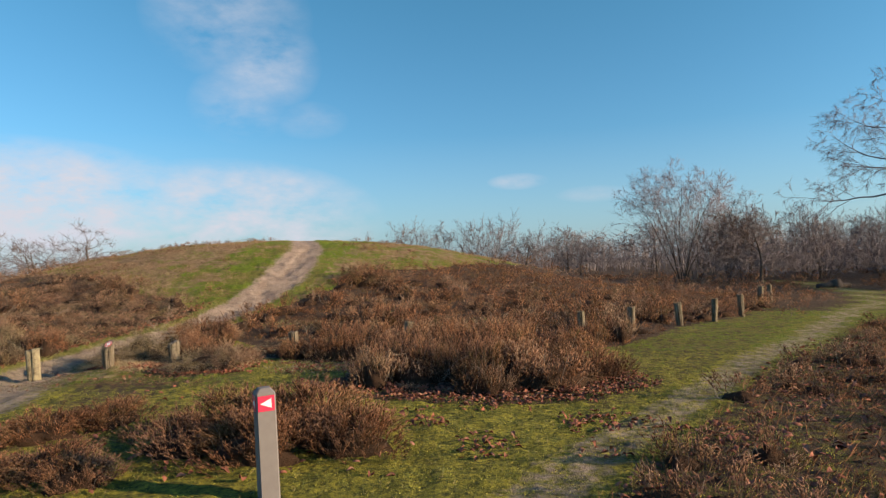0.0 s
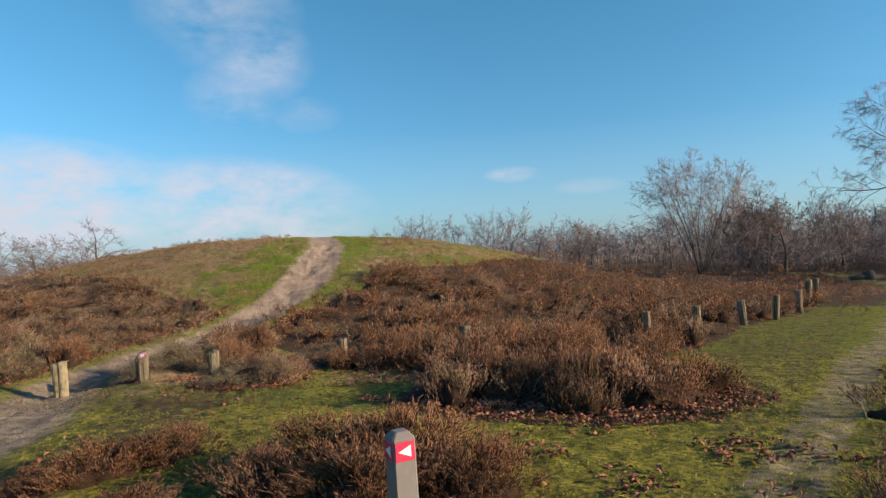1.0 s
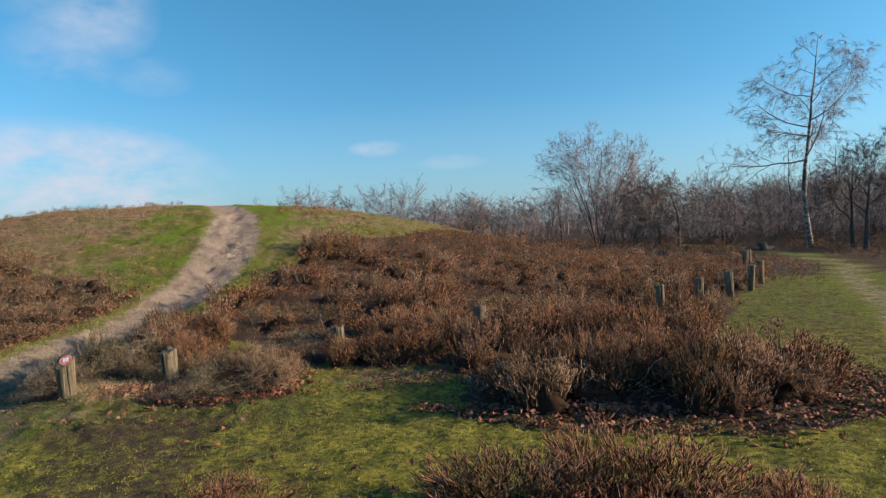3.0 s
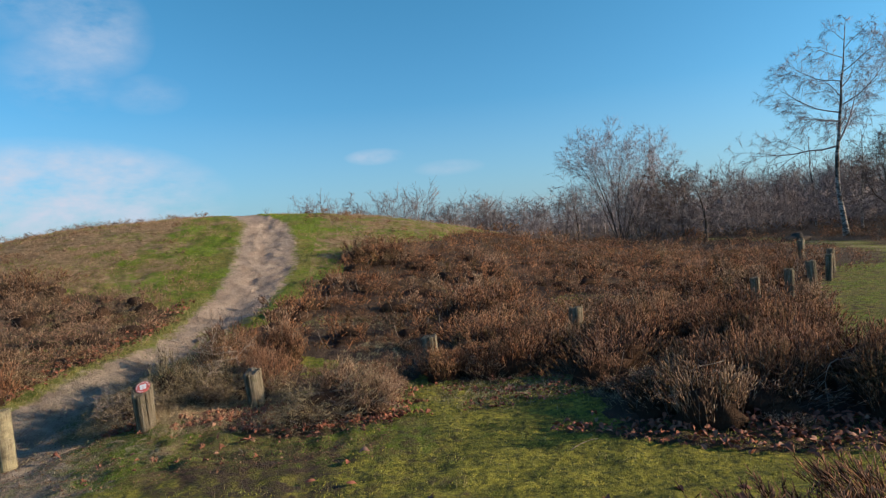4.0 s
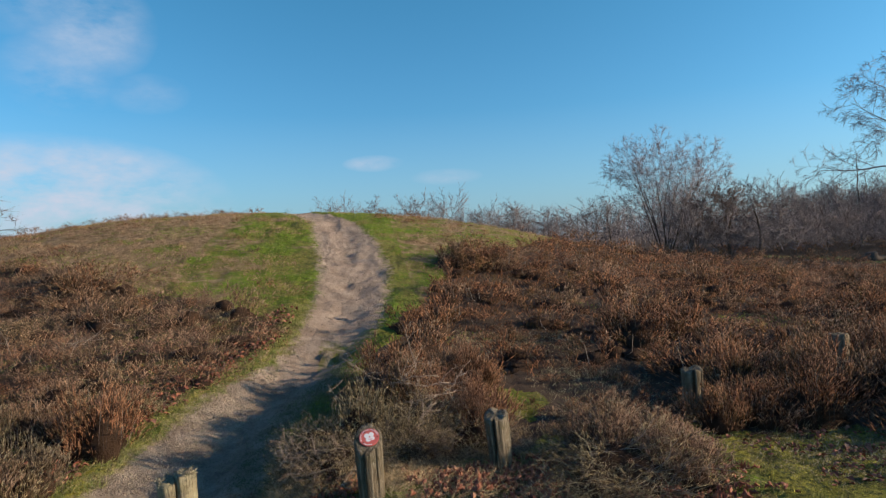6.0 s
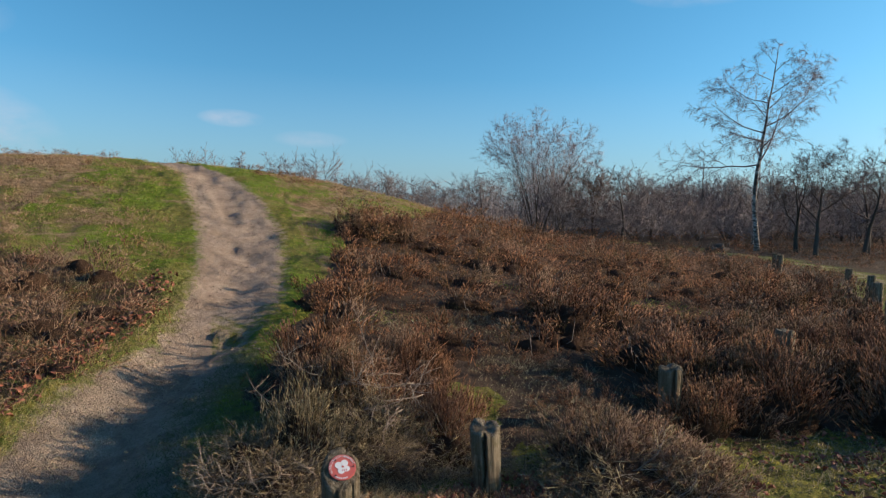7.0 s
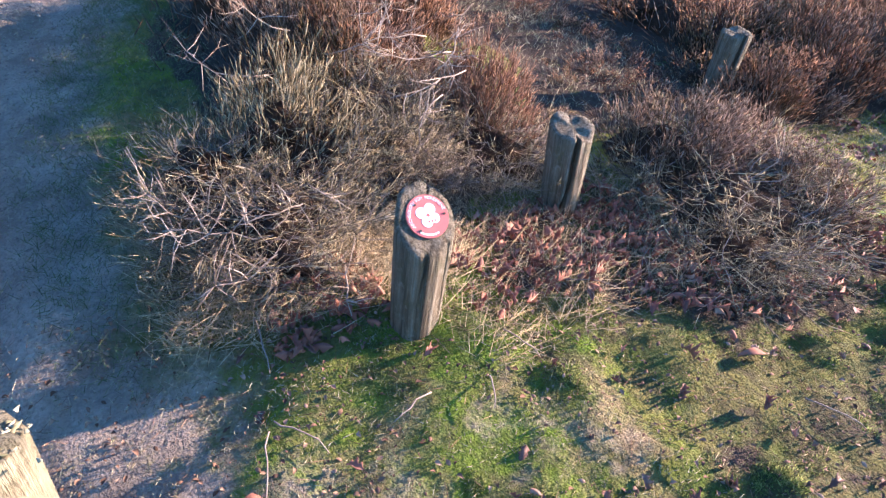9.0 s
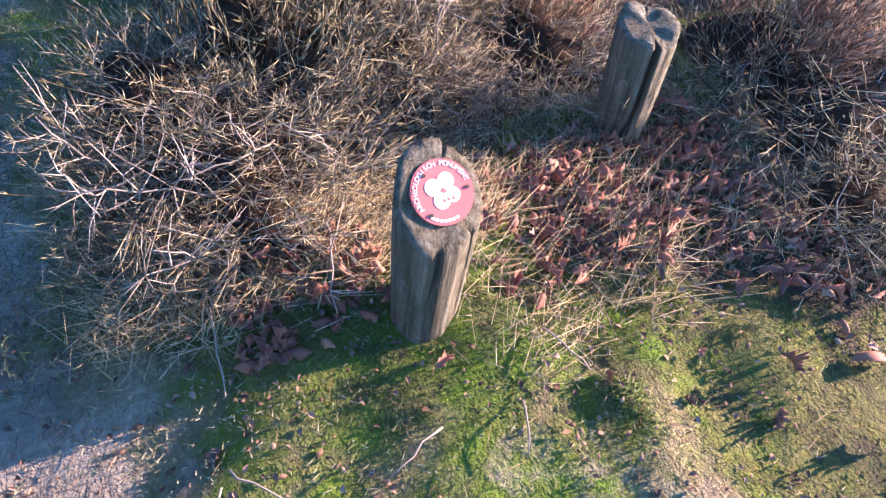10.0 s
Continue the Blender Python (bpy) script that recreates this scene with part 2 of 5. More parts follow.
LEAF_ONE = material("single_oak_leaf", lambda n: n.mix(n.noise(local(n), 60.0, 4.0, 0.6), n.ramp(by_object(n), (0.0, (0.11, 0.05, 0.035)), (0.4, (0.27, 0.10, 0.055)), (0.8, (0.38, 0.16, 0.085)), (1.0, (0.44, 0.27, 0.18))), (0.16, 0.075, 0.05)), 0.7, specular=0.3)
WOOD = material("weathered_post_wood", old_wood, 0.9, wood_relief, 1.0, 0.02, 0.15)
LICHEN_WOOD = material("lichen_covered_wood", lambda n: n.mix(n.ramp(n.noise(local(n), 9.0, 5.0, 0.7), (0.42, 0.15), (0.6, 0.75)), old_wood(n), (0.44, 0.38, 0.23)), 0.9, wood_relief, 1.0, 0.02, 0.15)
BARK = material("oak_bark", flat_between((0.045, 0.036, 0.03), (0.12, 0.095, 0.075), 8.0), 0.9, lambda n: n.noise(local(n), 30.0, 5.0, 0.7), 0.8, 0.02)
BIRCH = material("birch_bark", birch_bark, 0.75, lambda n: n.noise(local(n), 20.0, 5.0, 0.7), 0.5, 0.01)
BRANCH = material("bare_branches", island_between((0.05, 0.038, 0.032), (0.11, 0.08, 0.065), (0.17, 0.125, 0.105)), 0.85)
BRANCH_PALE = material("pale_bare_branches", island_between((0.12, 0.095, 0.10), (0.22, 0.18, 0.18), (0.32, 0.265, 0.265)), 0.85)
# haze over the far wood is put into this lighter, greyer colour
BRANCH_HAZY = material("hazy_far_branches", island_between((0.085, 0.074, 0.074), (0.16, 0.138, 0.138), (0.25, 0.215, 0.215)), 0.9)
PLASTIC = material("grey_post_plastic", flat_between((0.13, 0.118, 0.113), (0.20, 0.182, 0.174), 14.0), 0.7, lambda n: n.noise(local(n), 160.0, 3.0, 0.6), 0.25, 0.003, 0.3)
RED = material("red_enamel", flat_between((0.48, 0.018, 0.06), (0.58, 0.045, 0.095), 40.0), 0.35, specular=0.5)
BADGE_RED = material("badge_red", flat_between((0.52, 0.10, 0.08), (0.62, 0.16, 0.13), 50.0), 0.3, specular=0.5)
WHITE = material("white_paint", flat_between((0.70, 0.68, 0.66), (0.82, 0.81, 0.79), 60.0), 0.4, specular=0.4)
SCREW = material("dark_screw", flat_between((0.03, 0.025, 0.022), (0.07, 0.055, 0.045), 200.0), 0.5)

# ---- geometry tools ----
class Geo:
    """Collects many small solids into one mesh."""

    def __init__(self):
        self.v, self.f3, self.f4, self.count, self.tone = [], [], [], 0, []

    def put(self, verts, tris=None, quads=None, tone=None):
        self.v.append(np.asarray(verts, float).reshape(-1, 3))
        self.tone.append(np.zeros(len(self.v[-1])) if tone is None else np.asarray(tone, float))
        if tris is not None and len(tris):
            self.f3.append(np.asarray(tris, int).reshape(-1, 3) + self.count)
        if quads is not None and len(quads):
            self.f4.append(np.asarray(quads, int).reshape(-1, 4) + self.count)
        self.count += len(self.v[-1])

    def spikes(self, base, tip, radius):
        """Slender three-sided cones, one for each row of base and tip."""
        base, tip = np.asarray(base, float).reshape(-1, 3), np.asarray(tip, float).reshape(-1, 3)
        k = len(base)
        if not k:
            return
        radius = np.broadcast_to(np.asarray(radius, float), (k,))
        axis = tip - base
        axis /= np.linalg.norm(axis, axis=1, keepdims=True) + 1e-9
        other = np.where(np.abs(axis[:, 2:]) < 0.9, np.array([[0, 0, 1.0]]), np.array([[1.0, 0, 0]]))
        u = np.cross(axis, other)
        u /= np.linalg.norm(u, axis=1, keepdims=True) + 1e-9
        s = np.cross(axis, u)
        ring = [base + radius[:, None] * (math.cos(a) * u + math.sin(a) * s) for a in (0.3, 2.394, 4.489)]
        verts = np.stack([*ring, tip], 1).reshape(-1, 3)
        start = 4 * np.arange(k)[:, None, None]
        self.put(verts, (np.array([[0, 1, 3], [1, 2, 3], [2, 0, 3]])[None] + start).reshape(-1, 3))

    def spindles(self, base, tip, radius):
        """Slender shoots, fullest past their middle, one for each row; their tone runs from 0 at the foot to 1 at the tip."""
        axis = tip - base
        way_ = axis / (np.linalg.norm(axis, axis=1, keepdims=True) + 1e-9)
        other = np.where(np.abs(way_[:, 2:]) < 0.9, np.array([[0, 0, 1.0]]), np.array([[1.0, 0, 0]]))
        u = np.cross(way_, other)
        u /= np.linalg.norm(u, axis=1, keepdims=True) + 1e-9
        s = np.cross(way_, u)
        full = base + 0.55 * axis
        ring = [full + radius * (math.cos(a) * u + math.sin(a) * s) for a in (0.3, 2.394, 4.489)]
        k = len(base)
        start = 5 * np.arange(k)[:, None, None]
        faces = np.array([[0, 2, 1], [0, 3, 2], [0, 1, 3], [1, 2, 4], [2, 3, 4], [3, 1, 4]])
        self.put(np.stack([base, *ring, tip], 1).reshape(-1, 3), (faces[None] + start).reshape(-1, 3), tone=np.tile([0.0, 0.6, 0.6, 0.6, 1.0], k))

    def tube(self, points, radii, sides=5, closed=True):
        """A round, tapering tube along points."""
        points, radii = np.asarray(points, float), np.asarray(radii, float)
        k = len(points)
        along = np.gradient(points, axis=0)
        along /= np.linalg.norm(along, axis=1, keepdims=True) + 1e-9
        other = np.array([0.0, 0, 1]) if abs(along[0, 2]) < 0.9 else np.array([1.0, 0, 0])
        u = np.cross(along, other)
        u /= np.linalg.norm(u, axis=1, keepdims=True) + 1e-9
        s = np.cross(along, u)
        a = np.linspace(0, 2 * math.pi, sides, endpoint=False)
        verts = points[:, None] + radii[:, None, None] * (np.cos(a)[None, :, None] * u[:, None] + np.sin(a)[None, :, None] * s[:, None])
        idx = np.arange(k * sides).reshape(k, sides)
        nxt = np.roll(idx, -1, axis=1)
        quads = np.stack([idx[:-1], nxt[:-1], nxt[1:], idx[1:]], -1).reshape(-1, 4)
        tris = []
        if closed:
            tris = [(idx[0, 0], idx[0, j + 1], idx[0, j]) for j in range(1, sides - 1)]
            tris += [(idx[-1, 0], idx[-1, j], idx[-1, j + 1]) for j in range(1, sides - 1)]
        self.put(verts.reshape(-1, 3), tris, quads)

    def arrays(self):
        return np.concatenate(self.v), (np.concatenate(self.f3) if self.f3 else np.zeros((0, 3), int)), (np.concatenate(self.f4) if self.f4 else np.zeros((0, 4), int)), np.concatenate(self.tone)

    def mesh(self, name, mat, smooth=False):
        v, f3, f4, tone = self.arrays()
        me = bpy.data.meshes.new(name)
        loops = np.concatenate([f3.ravel(), f4.ravel()]).astype(np.int32)
        starts = np.concatenate([3 * np.arange(len(f3)), 3 * len(f3) + 4 * np.arange(len(f4))]).astype(np.int32)
        me.vertices.add(len(v))
        me.vertices.foreach_set("co", v.astype(np.float32).ravel())
        me.loops.add(len(loops))
        me.loops.foreach_set("vertex_index", loops)
        me.polygons.add(len(starts))
        me.polygons.foreach_set("loop_start", starts)
        me.update(calc_edges=True)
        me.validate()
        if smooth:
            me.polygons.foreach_set("use_smooth", np.ones(len(me.polygons), bool))
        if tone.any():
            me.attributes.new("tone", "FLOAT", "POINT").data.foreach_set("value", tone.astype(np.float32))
        me.materials.append(mat)
        return me


def laid(arrays, m):
    """Vertices and faces moved by a 4 x 4 matrix."""
    v, f3, f4, *tone = arrays
    a = np.array(m)
    return (v @ a[:3, :3].T + a[:3, 3], f3, f4, *tone)


def part(name, bm, mat, parent, label=""):
    """One mesh object under a thing or a part, from a bmesh or a mesh."""
    if isinstance(bm, bmesh.types.BMesh):
        me = bpy.data.meshes.new(name)
        bm.to_mesh(me)
        bm.free()
        me.materials.append(mat)
    else:
        me = bm
    ob = new(name, me)
    ob.parent = parent
    if label:
        tagged(ob, label)
    return ob


def inside(x, y, poly):
    hit = False
    for (ax, ay), (bx, by) in zip(poly, poly[1:] + poly[:1]):
        if (ay > y) != (by > y) and x < (bx - ax) * (y - ay) / (by - ay) + ax:
            hit = not hit
    return hit


def off_line(x, y, line):
    """How far a place lies from a line of (x, y, half width), in half widths; and how far along it."""
    best, along = 1e9, 0.0
    for k, ((ax, ay, aw), (bx, by, bw)) in enumerate(zip(line, line[1:])):
        dx, dy = bx - ax, by - ay
        t = min(1.0, max(0.0, ((x - ax) * dx + (y - ay) * dy) / (dx * dx + dy * dy)))
        d = math.hypot(x - ax - t * dx, y - ay - t * dy) / (aw + t * (bw - aw))
        if d < best:
            best, along = d, k + t
    return best, along


# ---- the lie of the land ----
HILL_PATH = [(-4.3, 2.0, 0.7), (-4.6, 4.5, 0.8), (-5.0, 6.2, 0.85), (-5.5, 7.6, 0.7), (-5.78, 8.6, 0.54), (-5.72, 9.2, 0.48), (-5.58, 10.0, 0.44), (-5.32, 10.65, 0.44), (-5.05, 11.4, 0.42),
             (-4.9, 12.3, 0.44), (-4.77, 13.5, 0.47), (-4.73, 15.0, 0.54), (-4.85, 16.3, 0.54), (-5.1, 18.2, 0.48), (-5.6, 19.7, 0.40), (-6.5, 22.0, 0.4)]
TRAIL = [(0.2, 2.0, 0.24), (0.68, 4.0, 0.25), (1.25, 5.0, 0.25), (1.85, 5.87, 0.24), (2.65, 7.08, 0.24), (3.75, 8.68, 0.27), (4.95, 10.17, 0.3), (7.8, 14.3, 0.36), (9.4, 16.2, 0.4), (11.8, 21.0, 0.4), (13.0, 30.0, 0.5)]
HOLLOWS = [(-3.05, 9.15, 0.5), (-2.75, 9.65, 0.58), (-2.8, 10.25, 0.42), (-2.75, 11.45, 0.52), (-3.4, 11.5, 0.42), (-1.6, 8.35, 0.38), (-2.15, 8.28, 0.42), (-0.2, 8.4, 0.35), (0.6, 7.75, 0.4), (0.9, 9.4, 0.4), (-7.6, 10.9, 0.3), (-8.6, 9.4, 0.4), (-0.9, 10.7, 0.4), (0.2, 12.2, 0.5), (-1.4, 13.2, 0.5), (1.5, 13.5, 0.5)]
HEATH_EAST = [(-2.75, 9.3), (-2.3, 8.75), (-1.7, 8.45), (-1.45, 7.95), (-1.4, 7.35), (-0.5, 6.85), (0.5, 6.55), (1.35, 6.75), (1.75, 7.4), (1.35, 8.4), (1.9, 9.7), (2.75, 10.7), (4.3, 12.5), (6.1, 14.6),
              (8.2, 18.4), (11.2, 23.2), (9.5, 26.5), (4.0, 25.0), (0.8, 21.0), (-1.2, 17.6), (-2.9, 16.1), (-3.4, 15.3), (-3.5, 14.4), (-3.9, 13.1), (-4.15, 12.2), (-4.5, 10.9), (-3.9, 10.3)]
HEATH_WEST = [(-6.6, 8.2), (-6.4, 8.8), (-6.15, 9.8), (-5.98, 10.5), (-5.66, 11.4), (-5.6, 12.4), (-6.2, 13.0), (-7.1, 13.5), (-8.6, 14.7), (-10.2, 15.6), (-13.0, 17.6), (-20.0, 21.0), (-24.0, 14.0), (-18.0, 8.0), (-9.0, 7.4), (-7.3, 7.6)]
HEATH_POST = [(-5.08, 8.5), (-4.95, 9.3), (-4.74, 10.0), (-4.55, 11.0), (-4.2, 12.3), (-3.85, 12.0), (-4.0, 10.4), (-3.7, 9.7), (-3.4, 9.0), (-3.75, 8.72), (-4.35, 8.55)]
HEATH_SIDE = [(1.0, 3.9), (1.4, 4.5), (1.75, 4.95), (2.35, 5.86), (3.4, 7.73), (4.5, 9.44), (5.9, 11.05), (8.4, 13.6), (11.5, 16.5), (16.0, 18.0), (20.0, 12.0), (16.0, 4.0), (8.0, 0.5), (3.0, 1.0), (0.8, 2.8)]
LITTER = [(-2.0, 7.35), (-0.9, 6.55), (0.3, 6.2), (1.3, 6.35), (2.1, 7.0), (1.9, 7.9), (1.3, 7.4), (0.4, 6.8), (-0.8, 7.2)]
LITTER_POST = [(-4.4, 8.28), (-4.0, 8.02), (-3.7, 7.78), (-2.9, 7.75), (-2.75, 8.5), (-4.2, 8.55)]


def ground_height(x, y):
    cx, cy, height, rx, ry, turn, power = -7.438, 22.983, 2.277, 10.295, 9.324, 0.297, 2.735
    c, s = math.cos(turn), math.sin(turn)
    u, v = ((x - cx) * c + (y - cy) * s) / rx, (-(x - cx) * s + (y - cy) * c) / ry
    z = height * math.exp(-math.hypot(u, v) ** power)
    if abs(x) < 40 and -20 < y < 60:
        z += 0.03 * noise.noise((x * 0.55, y * 0.55, 3.1)) + 0.012 * noise.noise((x * 2.3, y * 2.3, 7.7))
        d, along = off_line(x, y, HILL_PATH)
        if d < 1.3:
            dip = 0.5 * (1 + math.cos(math.pi * min(1.0, d / 1.25)))
            deep = 0.06 if along < 3.4 else 0.12 if along < 8 else 0.06
            z -= deep * dip
    return z


def rough_height(x, y):
    """The ground with its small lumps, close to where one walks."""
    z = ground_height(x, y)
    if -14 < x < 12 and 0 < y < 24:
        z += 0.022 * noise.noise((x * 6.5, y * 6.5, 1.3)) + 0.011 * noise.noise((x * 15, y * 15, 5.1))
        # mossy hummocks by the fence, and the mound that the marked post stands in
        if -4.8 < x < -2.4 and 6.9 < y < 8.5:
            edge = min(1.0, (x + 4.8) * 3, (-2.4 - x) * 3, (y - 6.9) * 3, (8.5 - y) * 3)
            z += edge * (0.035 * max(0.0, noise.noise((x * 7.5, y * 7.5, 6.6))) + 0.02 * max(0.0, noise.noise((x * 12, y * 12, 2.6))))
        if z > 0.42:
            # uneven, tussocky slope of the mound
            z += 0.035 * noise.noise((x * 2.6, y * 2.6, 8.8)) + 0.022 * noise.noise((x * 6.0, y * 6.0, 3.8))
        z += 0.03 * math.exp(-((x + 4.66) ** 2 + (y - 8.2) ** 2) / 0.025)
        d, along = off_line(x, y, HILL_PATH)
        if d < 1.2 and along > 3.2:
            # trodden, lumpy sand
            z += (1.2 - d) * (1.0 if y < 11 else 0.6) * (0.034 * noise.noise((x * 3.6, y * 3.6, 2.9)) + 0.024 * noise.noise((x * 8.5, y * 8.5, 4.4)))
    return z


def heath_at(x, y):
    for hx, hy, hr in HOLLOWS:
        if (x - hx) ** 2 + (y - hy) ** 2 < hr * hr:
            return False
    wob = 0.22 * noise.noise((x * 1.7, y * 1.7, 0.4))
    x, y = x + wob, y + 0.22 * noise.noise((x * 1.7, y * 1.7, 9.4))
    return inside(x, y, HEATH_EAST) or inside(x, y, HEATH_WEST) or inside(x, y, HEATH_POST)

# ---- the ground ----
def steps(near_lo, near_hi, fine, far_lo, far_hi, growth=1.13):
    mid = list(np.arange(near_lo, near_hi, fine))
    out, step, at = [], fine, near_hi
    while at < far_hi:
        out.append(at)
        step = min(step * growth, 260.0)
        at += step
    out.append(far_hi)
    back_, step, at = [], fine, near_lo
    while at > far_lo:
        step = min(step * growth, 260.0)
        at -= step
        back_.append(max(at, far_lo))
    return np.array(back_[::-1] + mid + out)


SANDY = [(-4.62, 7.86, 0.16), (-4.45, 7.74, 0.14), (-4.9, 7.3, 0.35), (-5.2, 8.1, 0.22)]


def build_ground():
    xs = np.unique(np.concatenate([steps(-6.6, 2.2, 0.05, -1500, 1500, 1.12), np.arange(-12.0, -6.6, 0.1)]).round(3))
    ys = np.unique(np.concatenate([steps(3.4, 9.8, 0.047, -1500, 1500, 1.07), np.arange(9.8, 13.5, 0.07), np.arange(13.5, 19.5, 0.11)]).round(3))
    g = Geo()
    verts = np.array([(x, y, rough_height(x, y)) for y in ys for x in xs])
    idx = np.arange(len(verts)).reshape(len(ys), len(xs))
    quads = np.stack([idx[:-1, :-1], idx[:-1, 1:], idx[1:, 1:], idx[1:, :-1]], -1).reshape(-1, 4)
    g.put(verts, None, quads)
    me = g.mesh("ground", GROUND, True)
    masks = np.zeros((len(verts), 4), np.float32)
    for k, (x, y, _) in enumerate(verts):
        if not (-26 < x < 30 and -2 < y < 34):
            masks[k] = (0, 0, 0.75, 0.6)
            continue
        d, along = off_line(x, y, HILL_PATH)
        worn = 1.0 if along > 4.2 else 0.66 + 0.34 * max(0.0, along - 3.4) / 0.8
        sand = max(0.0, min(1.0, 1.5 - d)) * worn
        if 10.5 < y < 12.3:
            sand *= 1.0 - (0.5 if x > -5.15 else 0.2) * math.sin(math.pi * (y - 10.5) / 1.8)
        if along < 3.2 and d < 1.6 and x > -5.0:
            sand *= max(0.25, min(1.0, (-3.4 - x) / 1.2))
        d2, _ = off_line(x, y, TRAIL)
        sand = max(sand, 0.5 * max(0.0, min(1.0, 1.7 - d2)))
        for px, py, pr in SANDY:
            sand = max(sand, 0.37 * max(0.0, min(1.0, 1.6 - math.hypot(x - px, y - py) / pr)))
        heath = 1.0 if heath_at(x, y) else 0.0
        if any((x - hx) ** 2 + (y - hy) ** 2 < hr * hr for hx, hy, hr in HOLLOWS):
            # shaded hollows are painted with more dark soil than the sunlit ones
            heath = 0.42 if y < 8.9 and x < -1.2 else 0.72
        if x < -5.4 and heath > 0.9:
            heath = 0.6
        if inside(x, y, HEATH_SIDE):
            heath = 0.6
        if inside(x, y, LITTER) or inside(x, y, LITTER_POST):
            heath = 0.6
        if x > 3 and y > 14.5:
            heath = max(heath, 0.75)
        if y > 24 or x < -13:
            heath = max(heath, 0.6)
        if ground_height(x, y) > 0.42 and y < 24:
            heath = max(heath, 0.2)
        if x > 1.2 and y > 5.5:
            heath = max(heath, 0.46)
        # extra dark soil colour here for the shade cast on this moss
        if -6.0 < x < -2.4 and 3.0 < y < 7.6:
            heath = max(heath, 0.54 if x < -3.2 else 0.38)
        on_hill = 0.0 if ground_height(x, y) > 0.42 else 1.0
        moss = on_hill * (0.8 if y < 9.2 else 0.5)
        dry = 0.15 if on_hill else 0.68 if x < -7.2 else 0.45 if x < -6.0 else 0.26 if x < -3.9 else 0.52
        if -5.5 < x < -4.6 and 8.6 <= y < 10.8:
            moss, dry, heath = 0.25, 0.3, max(heath, 0.4)
        if -5.4 < x < -2.6 and 7.2 < y < 8.7:
            moss, dry, heath = (0.46, 0.2, max(heath, 0.44)) if x > -4.35 else (0.32, 0.42, max(heath, 0.42))
        masks[k] = (sand, moss, heath * (1 - min(1.0, sand * 1.2)), dry)
    layer = me.color_attributes.new("cover", "FLOAT_COLOR", "POINT")
    layer.data.foreach_set("color", masks.ravel())
    return tagged(new("ground", me), "sandy heath ground with moss, turf and worn footpaths", "ground", kind="structure")


build_ground()


def crumbs(name, text, count, inside_of, low, high, seed):
    """Clods and stones of trodden sand, half sunk into the path."""
    r = random.Random(seed)
    ball = np.array([(1, 0, 0), (-1, 0, 0), (0, 1, 0), (0, -1, 0), (0, 0, 1), (0, 0, -1)], float)
    faces = np.array([(0, 2, 4), (2, 1, 4), (1, 3, 4), (3, 0, 4), (2, 0, 5), (1, 2, 5), (3, 1, 5), (0, 3, 5)])
    g, made = Geo(), 0
    while made < count:
        x, y = inside_of(r)
        d, along = off_line(x, y, HILL_PATH)
        if d > 0.98:
            continue
        size = low + (high - low) * r.random() ** 3
        lump = ball * np.array([[r.uniform(0.6, 1.3)] for _ in range(6)]) * size
        g.put(*laid((lump, faces, np.zeros((0, 4), int)), pose(x, y, rough_height(x, y) + 0.1 * size, r.uniform(-25, 25), r.uniform(-25, 25), r.uniform(0, 360)) @ Matrix.Diagonal((1, 1, 0.6, 1))))
        made += 1
    return tagged(new(name, g.mesh(name, SAND)), text, "sand", kind="stuff")


crumbs("path_clods", "clods of trodden sand on the mound path", 3200, lambda r: (r.uniform(-6.6, -4.0), r.uniform(10.0, 19.5)), 0.004, 0.013, 4)
crumbs("path_crumbs", "crumbs of sand on the trodden path", 1500, lambda r: (r.uniform(-6.6, -4.3), r.uniform(8.6, 10.5)), 0.002, 0.008, 6)

# ---- heather ----
def unit(a):
    return a / (np.linalg.norm(a, axis=-1, keepdims=True) + 1e-9)


